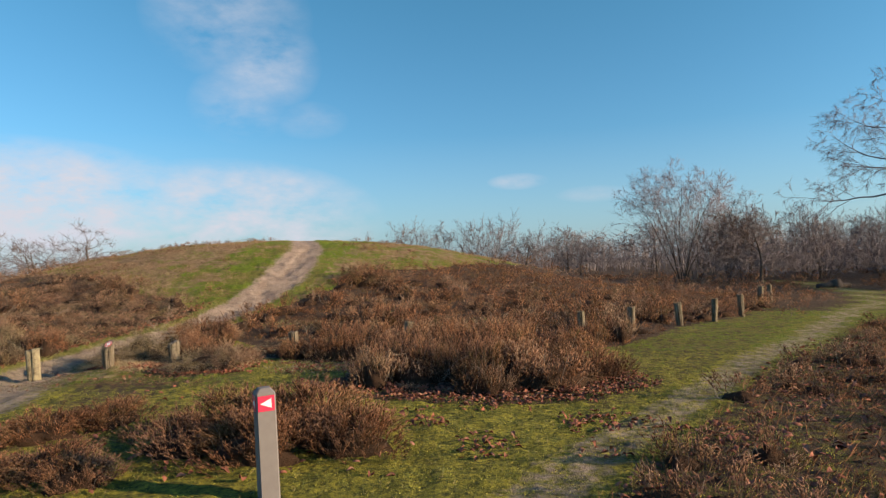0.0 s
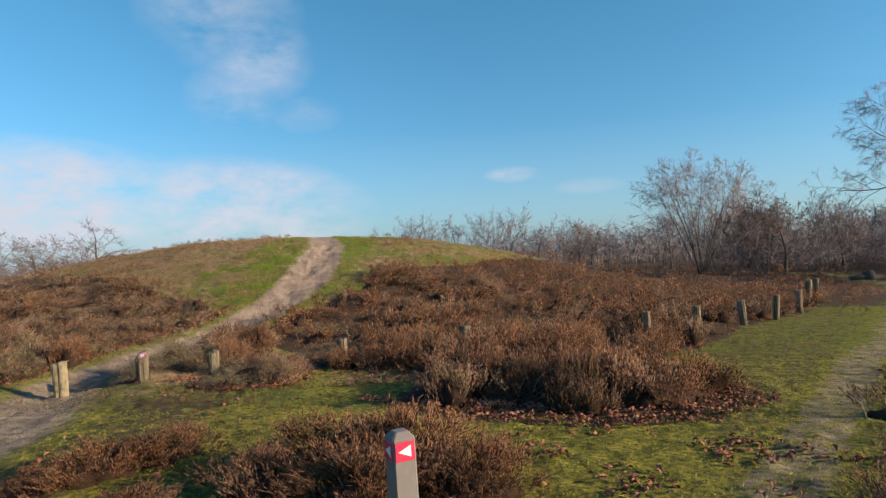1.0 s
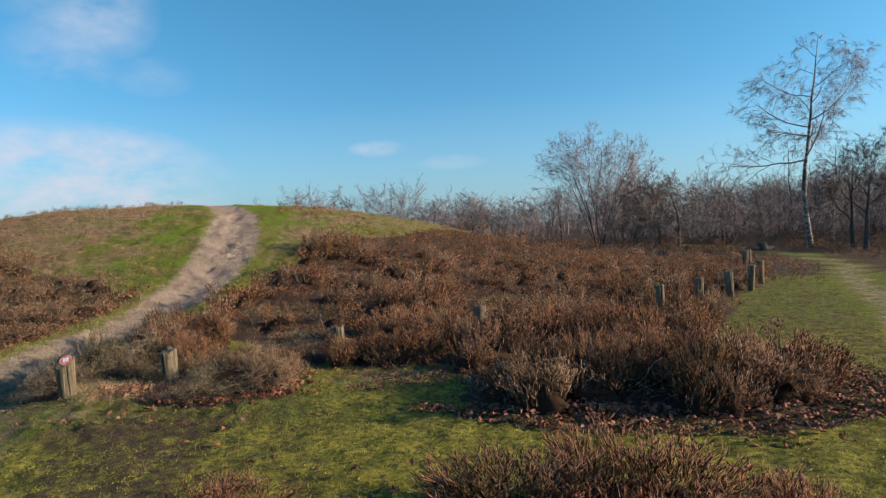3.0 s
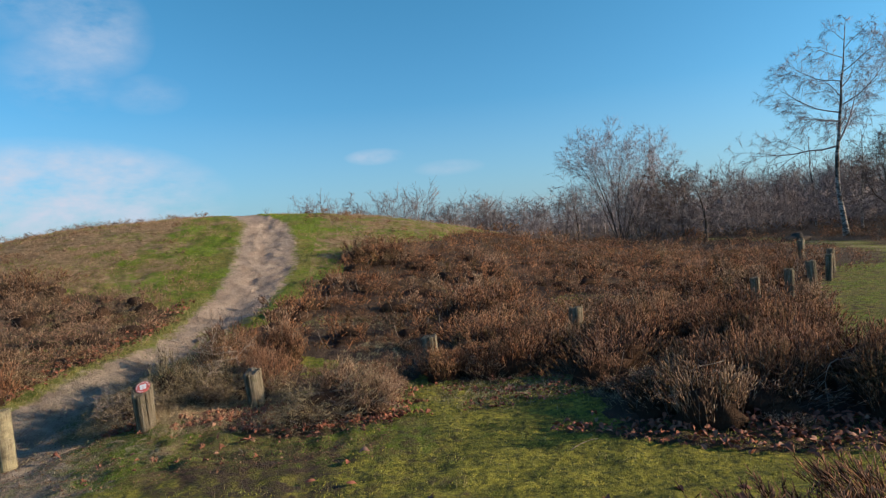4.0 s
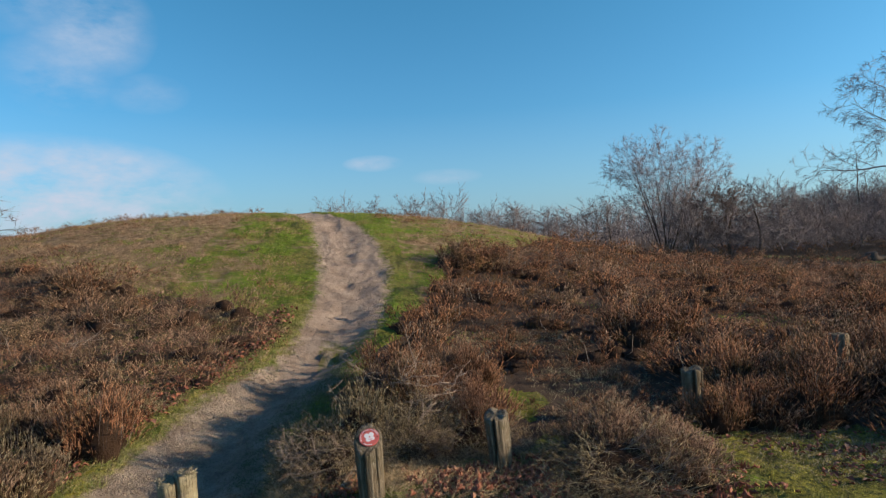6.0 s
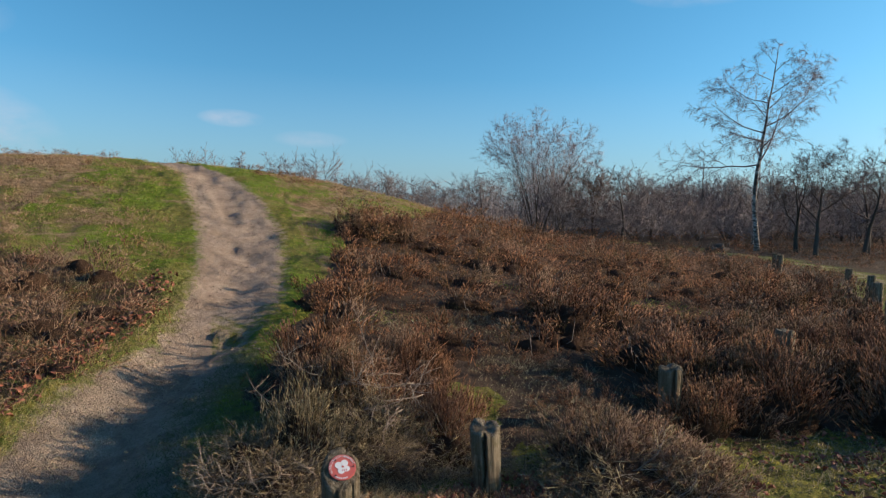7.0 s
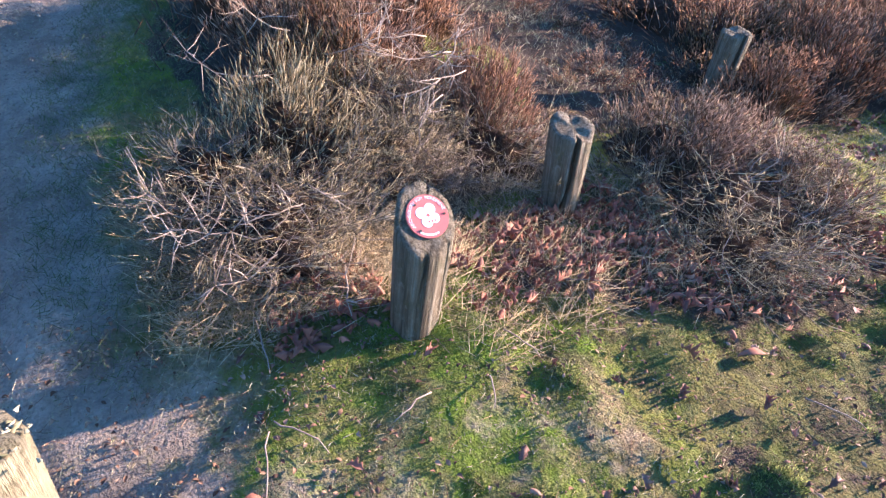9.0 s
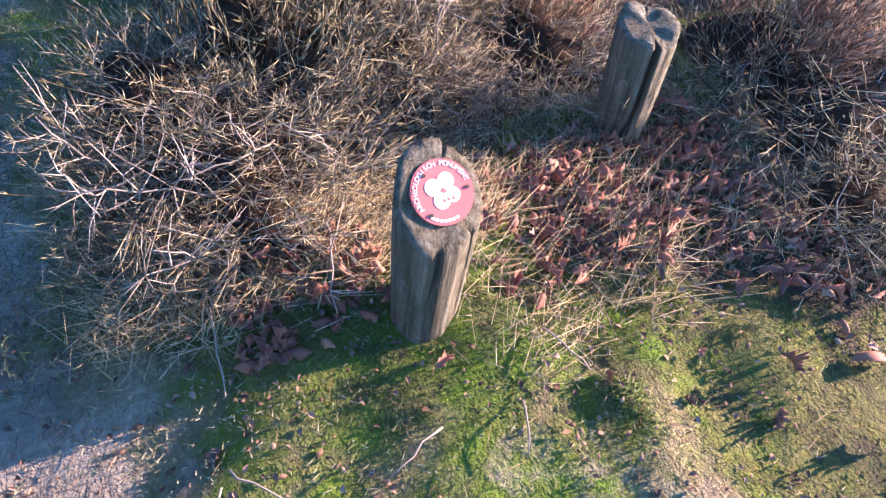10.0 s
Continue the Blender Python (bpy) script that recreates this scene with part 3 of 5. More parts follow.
def heather_geo(seed, sprigs, side_shoots, thick=1.0, stems=26, upright=0.85, loose=0.22):
    """The woody stems and the leafy shoots of a bush 1 m wide and 1 m high; both as Geo."""
    r = np.random.default_rng(seed)
    wood, leafy = Geo(), Geo()
    for _ in range(stems):
        a, out = r.uniform(0, 2 * math.pi), r.uniform(0.15, 0.46)
        foot = np.array([math.cos(a) * out * 0.3, math.sin(a) * out * 0.3, -0.04])
        end = np.array([math.cos(a) * out, math.sin(a) * out, r.uniform(0.35, 0.8) * (1.15 - out)])
        mid = 0.5 * (foot + end) + np.array([math.cos(a) * 0.06, math.sin(a) * 0.06, -0.05]) + r.normal(0, 0.03, 3)
        wood.tube([foot, mid, end], [0.008 * thick, 0.006 * thick, 0.003 * thick], 3, False)
    # shoots stand in plumes over a low lumpy dome, thickest at its skin
    plumes = max(5, sprigs // 9)
    pa, pq = r.uniform(0, 2 * math.pi, plumes), np.sqrt(r.uniform(0, 1, plumes))
    pick = r.integers(0, plumes, sprigs)
    a, q = pa[pick] + r.normal(0, 0.16, sprigs), np.clip(pq[pick] + r.normal(0, 0.07, sprigs), 0, 1)
    proud = r.uniform(0.78, 1.18, plumes)[pick]
    lump = 1 + 0.22 * np.sin(3 * a + seed) * q + 0.14 * np.sin(7 * a + 2.3 * seed) * q
    rad = 0.5 * q * lump
    top = 0.82 * np.sqrt(np.clip(1 - (q * 0.93) ** 2, 0, 1)) * proud
    level = top * np.clip(r.beta(3.4, 1.3, sprigs), 0.15, 1)
    root = np.stack([np.cos(a) * rad * 0.86, np.sin(a) * rad * 0.86, level * 0.72], 1)
    out = np.stack([np.cos(a) * rad * 1.5, np.sin(a) * rad * 1.5, upright + 0.4 * r.uniform(0, 1, sprigs)], 1)
    way_ = unit(out + r.normal(0, loose, (sprigs, 3)))
    long_ = r.uniform(0.15, 0.32, sprigs)[:, None]
    kink = root + way_ * long_ * 0.55
    tip = kink + unit(way_ + np.array([0, 0, 0.45]) + r.normal(0, 0.2, (sprigs, 3))) * long_ * 0.55
    leafy.spikes(root, kink + 0.12 * (tip - kink), 0.0055 * thick)
    leafy.spindles(kink, tip, 0.0085 * thick)
    for k in range(side_shoots):
        at = r.uniform(0.15, 0.95, (sprigs, 1))
        start = np.where(at < 0.55, root + (kink - root) * at / 0.55, kink + (tip - kink) * (at - 0.55) / 0.45)
        push = unit(way_ * 1.3 + np.array([0, 0, 0.6]) + r.normal(0, 0.42, (sprigs, 3)))
        leafy.spindles(start, start + push * r.uniform(0.06, 0.14, (sprigs, 1)), 0.0075 * thick)
    return wood, leafy


def twig_geo(seed, count, reach=0.55, rise=0.35):
    """A sprawling old bush 1 m wide and 1 m high: bare curving twigs that fork and lie outwards, with thin withered shoots."""
    r = np.random.default_rng(seed)
    wood, leafy = Geo(), Geo()
    for k in range(count):
        a = r.uniform(0, 2 * math.pi)
        away = 0.42 * r.uniform(0, 1) ** 0.6
        foot = np.array([math.cos(a) * away, math.sin(a) * away, r.uniform(-0.03, 0.55) * (1 - away)])
        b = a + r.normal(0, 0.9)
        d = unit(np.array([math.cos(b), math.sin(b), rise + r.normal(0, 0.4)]))
        line = [foot]
        length = reach * r.uniform(0.5, 1.15)
        for j in range(4):
            d = unit(d + r.normal(0, 0.36, 3) + np.array([0, 0, 0.03]))
            line.append(line[-1] + d * length / 4)
        line = np.array(line)
        wood.tube(line, np.linspace(0.0028, 0.0012, 5), 3, False)
        n_ = 9
        j = r.integers(1, 5, n_)
        start = line[j] + (line[j - 1] - line[j]) * r.uniform(0, 1, (n_, 1))
        push = unit(unit(line[j] - line[j - 1]) + r.normal(0, 0.5, (n_, 3)) + np.array([0, 0, 0.22]))
        long_ = r.uniform(0.08, 0.24, (n_, 1))
        end = start + push * long_
        wood.spikes(start[:5], end[:5], 0.0012)
        leafy.spindles(start[3:], end[3:], 0.0022)
        side = start[3:] + (end[3:] - start[3:]) * 0.5
        for _ in range(2):
            leafy.spindles(side, side + unit(push[3:] + r.normal(0, 0.55, (n_ - 3, 3)) + np.array([0, 0, 0.2])) * r.uniform(0.04, 0.11, (n_ - 3, 1)), 0.0019)
    return wood, leafy


def core_geo(seed):
    """A dark core, added for the shaded inside of a bush 1 m wide and 1 m high: a ragged low dome."""
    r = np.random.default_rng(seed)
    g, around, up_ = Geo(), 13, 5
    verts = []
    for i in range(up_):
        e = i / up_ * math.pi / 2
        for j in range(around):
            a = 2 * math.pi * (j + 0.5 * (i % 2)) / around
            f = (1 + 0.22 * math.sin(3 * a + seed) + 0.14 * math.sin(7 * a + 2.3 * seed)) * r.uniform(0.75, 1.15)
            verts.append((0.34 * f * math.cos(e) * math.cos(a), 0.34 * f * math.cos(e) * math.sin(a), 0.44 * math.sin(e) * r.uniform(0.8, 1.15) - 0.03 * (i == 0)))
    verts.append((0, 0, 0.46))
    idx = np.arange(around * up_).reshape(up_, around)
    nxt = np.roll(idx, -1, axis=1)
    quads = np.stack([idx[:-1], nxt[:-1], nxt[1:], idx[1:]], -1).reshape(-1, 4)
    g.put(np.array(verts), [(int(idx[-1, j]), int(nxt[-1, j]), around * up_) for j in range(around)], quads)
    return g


def bush_height(x, y):
    n_ = 0.5 + 0.5 * noise.noise((x * 0.9, y * 0.9, 2.2))
    if inside(x, y, HEATH_WEST):
        return 0.34 + 0.26 * n_
    if inside(x, y, HEATH_POST):
        return 0.34 + 0.24 * n_
    if inside(x, y, HEATH_SIDE):
        return 0.14 + 0.14 * n_
    return 0.27 + 0.27 * n_


BUSH_LABELS = ("brown winter heather bush with woody stems on the heath", "pale dry heather bush with bleached tops on the heath")
bush_kinds, plain_kinds = [], []
core_kinds = [core_geo(11 + k).mesh("inner_growth", SHADE_CORE) for k in range(6)]
for k in range(6):
    pale = k in (2, 5)
    for kinds, sprigs, shoots, thick in ((bush_kinds, 280, 5, 0.62), (plain_kinds, 180, 4, 0.66)):
        wood, leafy = heather_geo(11 + k, sprigs, shoots, thick)
        kinds.append((wood.mesh("woody_base", STEMS), leafy.mesh("foliage", HEATHER_PALE if pale else HEATHER), pale))
fine_kinds = []
for k in range(3):
    wood, leafy = twig_geo(91 + k, 230, 0.42, 0.35 + 0.15 * k)
    fine_kinds.append((wood.mesh("woody_base", DEAD_TWIG if k == 0 else STEMS), leafy.mesh("foliage", HEATHER_GREY if k == 2 else PALE_DRY), k < 2))
for k in range(2):
    wood, leafy = heather_geo(96 + k, 430, 9, 0.42, 40, 0.8)
    fine_kinds.append((wood.mesh("woody_base", STEMS), leafy.mesh("foliage", HEATHER), False))
wood, leafy = heather_geo(99, 430, 9, 0.34, 40, 0.7, 0.34)
fine_kinds.append((wood.mesh("woody_base", STEMS), leafy.mesh("foliage", HEATHER_PALE), True))
# fine sweeping heather, pale over an olive heart
sweep_kinds = []
for k, mat in enumerate((HEATHER_PALE, HEATHER_GREY, PALE_DRY, HEATHER)):
    wood, leafy = heather_geo(81 + k, 260, 4, 0.5, 30, 0.62, 0.34)
    sweep_kinds.append((wood.mesh("woody_base", STEMS), leafy.mesh("foliage", mat), k in (0, 2)))
bush_rng = random.Random(5)
bush_count = 0


def heather_bush(x, y, wide, high, kind=None, sink=0.03):
    global bush_count
    close = math.hypot(x + 4.2, y - 8.3) < 2.2 or y < 6.2
    wood, leafy, pale = (bush_kinds if close else plain_kinds)[(bush_rng.choice((2, 5, 2, 5, 0, 3)) if x < -5.6 else bush_rng.randrange(6)) if kind is None else kind]
    if math.hypot(x + 4.62, y - 8.75) < 0.72:
        wood, leafy, pale = fine_kinds[bush_rng.randrange(3)]
    elif -3.75 < x < -2.6 and y < 8.75:
        wood, leafy, pale = fine_kinds[(5, 1, 5, 5, 1)[bush_count % 5]]
    elif math.hypot(x + 4.0, y - 8.6) < 1.6:
        wood, leafy, pale = fine_kinds[(3, 5, 4)[bush_count % 3]]
    if y < 6.2:
        wood, leafy, pale = fine_kinds[3 + bush_count % 2]
    if x < -4.55 and 8.95 < y < 10.9:
        wood, leafy, pale = sweep_kinds[(1, 2, 1, 0)[bush_count % 4]]
        high *= 1.1
    if x < -5.4:
        wood, leafy, pale = sweep_kinds[bush_rng.choice((0, 0, 1, 2, 3))]
    top = new("heather_bush")
    part("woody_base", wood, STEMS, top, "grey woody stems")
    part("foliage", leafy, HEATHER, top)
    part("inner_growth", core_kinds[bush_count % 6], SHADE_CORE, top, "dark core for the shaded inner twigs")
    top.matrix_basis = pose(x, y, ground_height(x, y) - sink, bush_rng.uniform(-6, 6), bush_rng.uniform(-6, 6), bush_rng.uniform(0, 360)) @ Matrix.Diagonal((wide, wide * bush_rng.uniform(0.85, 1.15), high, 1))
    tagged(top, BUSH_LABELS[pale], "heather", "heather bushes on the heath")
    bush_count += 1
    return top


# bushes that stand apart
for x, y, wide, high, kind in (
    (-1.55, 5.25, 0.95, 0.50, 0), (-1.0, 5.2, 1.0, 0.54, 1), (-0.62, 4.85, 0.75, 0.44, 3), (-1.9, 4.85, 0.7, 0.38, 4), (-1.25, 4.65, 0.8, 0.44, 0),
    (-3.25, 5.2, 0.75, 0.32, 3), (-2.95, 5.6, 0.7, 0.30, 1), (-3.5, 4.95, 0.45, 0.24, 4),
    (-2.55, 4.35, 0.7, 0.26, 3), (-2.95, 4.15, 0.5, 0.30, 0), (-2.2, 4.15, 0.6, 0.26, 1),
    (-3.35, 8.28, 0.8, 0.42, 0), (-3.05, 8.18, 0.6, 0.34, 1), (-3.0, 8.5, 0.5, 0.34, 3), (-3.55, 8.05, 0.5, 0.28, 4), (-3.3, 8.6, 0.6, 0.42, 2),
):
    heather_bush(x, y, wide, high, kind)

for x, y, wide, high, kind in (
    (1.0, 7.1, 1.0, 0.58, 0), (0.45, 7.05, 0.9, 0.5, 3), (1.35, 7.5, 0.8, 0.55, 1), (0.7, 7.6, 0.9, 0.6, 4), (-0.45, 7.3, 0.9, 0.36, 5), (-1.0, 7.5, 0.8, 0.30, 2), (-0.2, 7.9, 0.8, 0.58, 0),
    (-1.1, 8.45, 0.8, 0.5, 1), (-0.75, 8.75, 0.9, 0.62, 3), (-1.75, 8.85, 0.7, 0.5, 0), (0.3, 8.8, 0.9, 0.62, 4), (1.3, 9.0, 0.8, 0.52, 1), (-1.75, 10.0, 0.9, 0.55, 0), (-1.75, 11.3, 0.9, 0.55, 3), (-1.9, 9.5, 0.6, 0.5, 1),
):
    heather_bush(x, y, wide, high, kind)

cover_rng = random.Random(9)
mid_arrays = [tuple(g.arrays() for g in heather_geo(40 + k, 64, 2, 0.85, 3)) for k in range(4)]
far_arrays = [tuple(g.arrays() for g in heather_geo(60 + k, 26, 2, 0.95, 1)) for k in range(4)]
west_arrays = [tuple(g.arrays() for g in heather_geo(84 + k, 90, 2, 0.62, 3, 0.62, 0.34)) for k in range(4)]
core_arrays = [core_geo(40 + k).arrays() for k in range(4)]
mid_wood, mid_leafy, mid_pale, mid_core = Geo(), Geo(), Geo(), Geo()


# twiggy low heather in front of the marked post
for x, y, wide, high in ((-4.85, 8.76, 0.5, 0.32), (-4.6, 8.9, 0.5, 0.40), (-4.98, 8.95, 0.5, 0.38), (-4.4, 8.8, 0.42, 0.30), (-5.0, 8.68, 0.34, 0.2), (-4.3, 9.15, 0.5, 0.44)):
    heather_bush(x, y, wide, high)

# taller heather that hides the foot of the fifth post
for x, y, wide, high in ((-0.95, 9.25, 0.6, 0.5), (-0.65, 9.3, 0.55, 0.46), (-1.25, 9.35, 0.55, 0.48), (-2.1, 8.95, 0.5, 0.40)):
    heather_bush(x, y, wide, high)


def cover_bush(x, y, wide, high, far):
    wood, leafy = cover_rng.choice(far_arrays if far else west_arrays if x < -5.4 else mid_arrays)
    m = pose(x, y, ground_height(x, y) - 0.03, 0, 0, cover_rng.uniform(0, 360)) @ Matrix.Diagonal((wide, wide, high, 1))
    mid_wood.put(*laid(wood, m))
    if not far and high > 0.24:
        mid_core.put(*laid(cover_rng.choice(core_arrays), m @ Matrix.Diagonal((0.62, 0.62, 0.66, 1))))
    (mid_pale if cover_rng.random() < (0.7 if x < -5.6 else 0.35) else mid_leafy).put(*laid(leafy, m))


y = 5.5
while y < 27:
    near = y < 10.4
    gap = 0.40 if near else 0.46 if y < 14 else 0.62 if y < 19 else 0.85
    x = -24.0
    while x < 12.5:
        jx, jy = x + cover_rng.uniform(-0.45, 0.45) * gap, y + cover_rng.uniform(-0.45, 0.45) * gap
        x += gap
        if jx < -11 and cover_rng.random() < 0.5:
            continue
        if not heath_at(jx, jy) or off_line(jx, jy, HILL_PATH)[0] < 1.25:
            continue
        hole = noise.noise((jx * 0.75, jy * 0.75, 6.0))
        clump = noise.noise((jx * 1.15, jy * 1.15, 12.0))
        by_post = inside(jx, jy, HEATH_POST)
        low_growth = not by_post and jx > -6 and (hole > 0.42 or clump < (-0.36 if near else -0.3)) and jy > 7.4
        if low_growth and cover_rng.random() < 0.45:
            continue
        high = bush_height(jx, jy) * cover_rng.uniform(0.75, 1.25) * (0.95 + 1.9 * clump)
        high = min(0.66, max(0.13, high))
        if -1.8 < jx < 1.5 and 9.6 < jy < 11.5:
            high = max(high, cover_rng.uniform(0.38, 0.52))
        if jy > 12.5:
            high = min(high, 0.5 if jx > 0.5 else 0.4)
        if jx < -6:
            high = min(0.6, max(0.16, 0.34 * cover_rng.uniform(0.8, 1.2) * (1.0 + 1.5 * clump)))
        if low_growth:
            high = cover_rng.uniform(0.10, 0.2)
        if by_post:
            high = cover_rng.uniform(0.38, 0.54) if 9.0 < jy < 11.5 else cover_rng.uniform(0.26, 0.46)
        if by_post and jy < 8.95:
            high = 0.22 + 0.5 * max(0.0, jy - 8.5) * cover_rng.uniform(0.7, 1.2)
        wide = gap * (cover_rng.uniform(1.0, 1.55) if near else cover_rng.uniform(1.25, 1.9))
        if near and -9.5 < jx < 3.5 and bush_count < 235:
            heather_bush(jx, jy, wide, high)
        else:
            cover_bush(jx, jy, wide, high, jy > 16 or jx < -12)
    y += gap * 0.9

# low growth in the hollows of the heath
for hx, hy, hr in HOLLOWS:
    for _ in range(14 if hy > 8.9 else 0):
        a, d = cover_rng.uniform(0, 6.28), hr * cover_rng.random() ** 0.5
        cover_bush(hx + d * math.cos(a), hy + d * math.sin(a), cover_rng.uniform(0.25, 0.45), cover_rng.uniform(0.06, 0.17), False)

# low heather east of the trail, scattered tufts on the hill, the heap on its slope
for _ in range(640):
    x, y = 1.0 + 13 * cover_rng.random() ** 1.4, cover_rng.uniform(2.5, 15)
    if inside(x, y, HEATH_SIDE) and off_line(x, y, TRAIL)[0] > 1.5 and noise.noise((x * 0.9, y * 0.9, 1.5)) > -0.2:
        cover_bush(x, y, cover_rng.uniform(0.4, 0.8), cover_rng.uniform(0.16, 0.40), y > 13)
for _ in range(650):
    x, y = cover_rng.uniform(-15, -0.5), cover_rng.uniform(12.5, 22)
    if ground_height(x, y) > 0.4 and off_line(x, y, HILL_PATH)[0] > 2.2 and noise.noise((x * 0.45, y * 0.6, 4.0)) + (-(x + 6.5) * 0.05 if x < -6.5 else (x + 3) * 0.05) > 0.05:
        cover_bush(x, y, cover_rng.uniform(0.35, 0.8), cover_rng.uniform(0.10, 0.28), True)
for _ in range(26):
    a, d = cover_rng.uniform(0, 6.28), cover_rng.random() ** 0.5
    cover_bush(-2.65 + 0.6 * d * math.cos(a), 15.3 + 0.4 * d * math.sin(a), 0.6, cover_rng.uniform(0.4, 0.7) * (1.1 - 0.4 * d), False)
for _ in range(620):
    x, y = cover_rng.uniform(5, 25), cover_rng.uniform(13.5, 26)
    if off_line(x, y, TRAIL)[0] > 2.2 and not heath_at(x, y):
        cover_bush(x, y, cover_rng.uniform(0.6, 1.1), cover_rng.uniform(0.16, 0.42), True)
for _ in range(260):
    x, y = cover_rng.uniform(-34, 34), cover_rng.uniform(24, 40)
    if ground_height(x, y) < 1.2:
        cover_bush(x, y, cover_rng.uniform(0.9, 1.8), cover_rng.uniform(0.4, 0.8), True)

for name, geo, mat, text in (("heather_inner_growth", mid_core, SHADE_CORE, "dark core for the shaded inner twigs of the farther heather"), ("heather_stems", mid_wood, STEMS, "grey woody stems of the farther heather"), ("heather_cover", mid_leafy, HEATHER, "dense brown winter heather over the farther heath"),
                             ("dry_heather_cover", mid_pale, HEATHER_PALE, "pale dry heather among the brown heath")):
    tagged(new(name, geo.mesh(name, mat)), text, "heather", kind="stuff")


# ---- moss, grass, leaves and twigs ----
def scatter(count, x0, x1, y0, y1, keep, rng):
    out = []
    while len(out) < count:
        x, y = rng.uniform(x0, x1), rng.uniform(y0, y1)
        if keep(x, y):
            out.append((x, y))
    return out


def is_sand(x, y):
    d, along = off_line(x, y, HILL_PATH)
    return d < (1.0 if along > 3.2 else 0.75)


def tufts(name, text, spots, low, high, radius, blades, mat, category, lean=0.5, spread=0.03):
    rng = np.random.default_rng(len(spots) + blades)
    p = np.array([(x, y, rough_height(x, y)) for x, y in spots])
    p = np.repeat(p, blades, axis=0)
    p[:, :2] += rng.normal(0, spread, (len(p), 2))
    p[:, 2] -= 0.008
    way_ = unit(np.stack([rng.normal(0, lean, len(p)), rng.normal(0, lean, len(p)), np.ones(len(p))], 1))
    g = Geo()
    g.spikes(p, p + way_ * rng.uniform(low, high, (len(p), 1)), rng.uniform(0.7, 1.3, len(p)) * radius)
    return tagged(new(name, g.mesh(name, mat)), text, category, kind="stuff")


green_rng = random.Random(21)
near_turf = scatter(9000, -6.4, 2.6, 2.6, 8.9, lambda x, y: not is_sand(x, y) and not heath_at(x, y) and not (x < -3.2 and y > 7.0), green_rng)
tufts("moss_tufts", "yellow-green moss cushions over the sandy turf", near_turf, 0.008, 0.024, 0.0026, 8, MOSS_YELLOW, "moss", 0.9, 0.03)
close_rng = random.Random(23)


def close_spots(count, x0, x1, y0, y1, seed, level):
    """Places in patches, close round the marked post."""
    out = []
    while len(out) < count:
        x, y = close_rng.uniform(x0, x1), close_rng.uniform(y0, y1)
        if seed != 5.0 and (inside(x, y, LITTER_POST) or any(math.hypot(x - px, y - py) < pr * close_rng.uniform(0.4, 1.1) for px, py, pr in SANDY)):
            continue
        if noise.noise((x * 4.5, y * 4.5, seed)) + 0.5 * noise.noise((x * 13, y * 13, seed)) > level + close_rng.uniform(-0.3, 0.3):
            out.append((x, y))
    return out


tufts("short_moss", "bright moss cushions round the foot of the fence posts", close_spots(5200, -4.85, -3.1, 7.45, 8.42, 3.0, 0.22), 0.006, 0.018, 0.0013, 14, MOSS, "moss", 1.0, 0.007)
tufts("close_turf", "short green turf between moss and path", close_spots(6500, -5.3, -2.4, 7.4, 8.65, 8.0, -0.15), 0.008, 0.026, 0.0008, 5, CLOSE_TURF, "grass", 1.1, 0.018)
tufts("worn_turf", "worn grey-brown stubble on the trodden path edge", close_spots(5200, -5.9, -3.9, 7.5, 9.4, 5.0, -0.3), 0.008, 0.024, 0.001, 5, STUBBLE, "grass", 1.4, 0.02)
sandy_spots = [(px + close_rng.gauss(0, 0.6) * pr, py + close_rng.gauss(0, 0.6) * pr) for px, py, pr in SANDY for _ in range(700)]
tufts("sandy_stubble", "short dry stubble on the bare sandy patches", sandy_spots, 0.005, 0.018, 0.0009, 6, STUBBLE, "grass", 1.2, 0.012)
hollow_spots = [(hx + close_rng.gauss(0, 0.5) * hr, hy + close_rng.gauss(0, 0.5) * hr) for hx, hy, hr in HOLLOWS[:9] for _ in range(240)]
tufts("hollow_grass", "short pale grass in the hollows of the heath", hollow_spots, 0.015, 0.06, 0.0016, 6, STUBBLE, "grass", 0.9, 0.03)
tangle = scatter(1300, -5.2, -4.4, 8.38, 9.0, lambda x, y: True, green_rng) + scatter(900, -4.6, -2.8, 8.05, 8.75, lambda x, y: True, green_rng)
tufts("dry_tangle", "tangled dry straw and twigs at the heather's edge", tangle, 0.04, 0.15, 0.0009, 9, STRAW, "grass", 1.3, 0.035)
tufts("grass_blades", "short green grass blades in the turf", near_turf[:2300], 0.03, 0.075, 0.0016, 5, GRASS, "grass", 0.8, 0.03)
hill_turf = scatter(9000, -13, 1, 11.5, 21, lambda x, y: not is_sand(x, y) and not heath_at(x, y) and noise.noise((x * 0.7, y * 0.7, 5.0)) > (0.08 if x < -7.0 else -0.05 if x > -3.6 else -0.3), green_rng)
tufts("hill_grass", "short green turf on the burial mound slope", hill_turf, 0.012, 0.042, 0.0042, 4, HILL_GRASS, "grass", 1.1, 0.05)
floor_spots = scatter(6500, -10.5, 8.5, 9.5, 20, lambda x, y: heath_at(x, y) and (x < -5.6 or y > 12.5 or noise.noise((x * 1.15, y * 1.15, 12.0)) > -0.1), green_rng)
tufts("heath_floor", "low young heather between the taller bushes", [p for p in floor_spots if p[0] > -5.6], 0.04, 0.15, 0.0045, 6, HEATHER, "heather", 0.7, 0.07)
tufts("dry_heath_floor", "low pale heather and dry grass on the mound foot", [p for p in floor_spots if p[0] <= -5.6], 0.05, 0.18, 0.0040, 7, HEATHER_PALE, "heather", 0.8, 0.08)
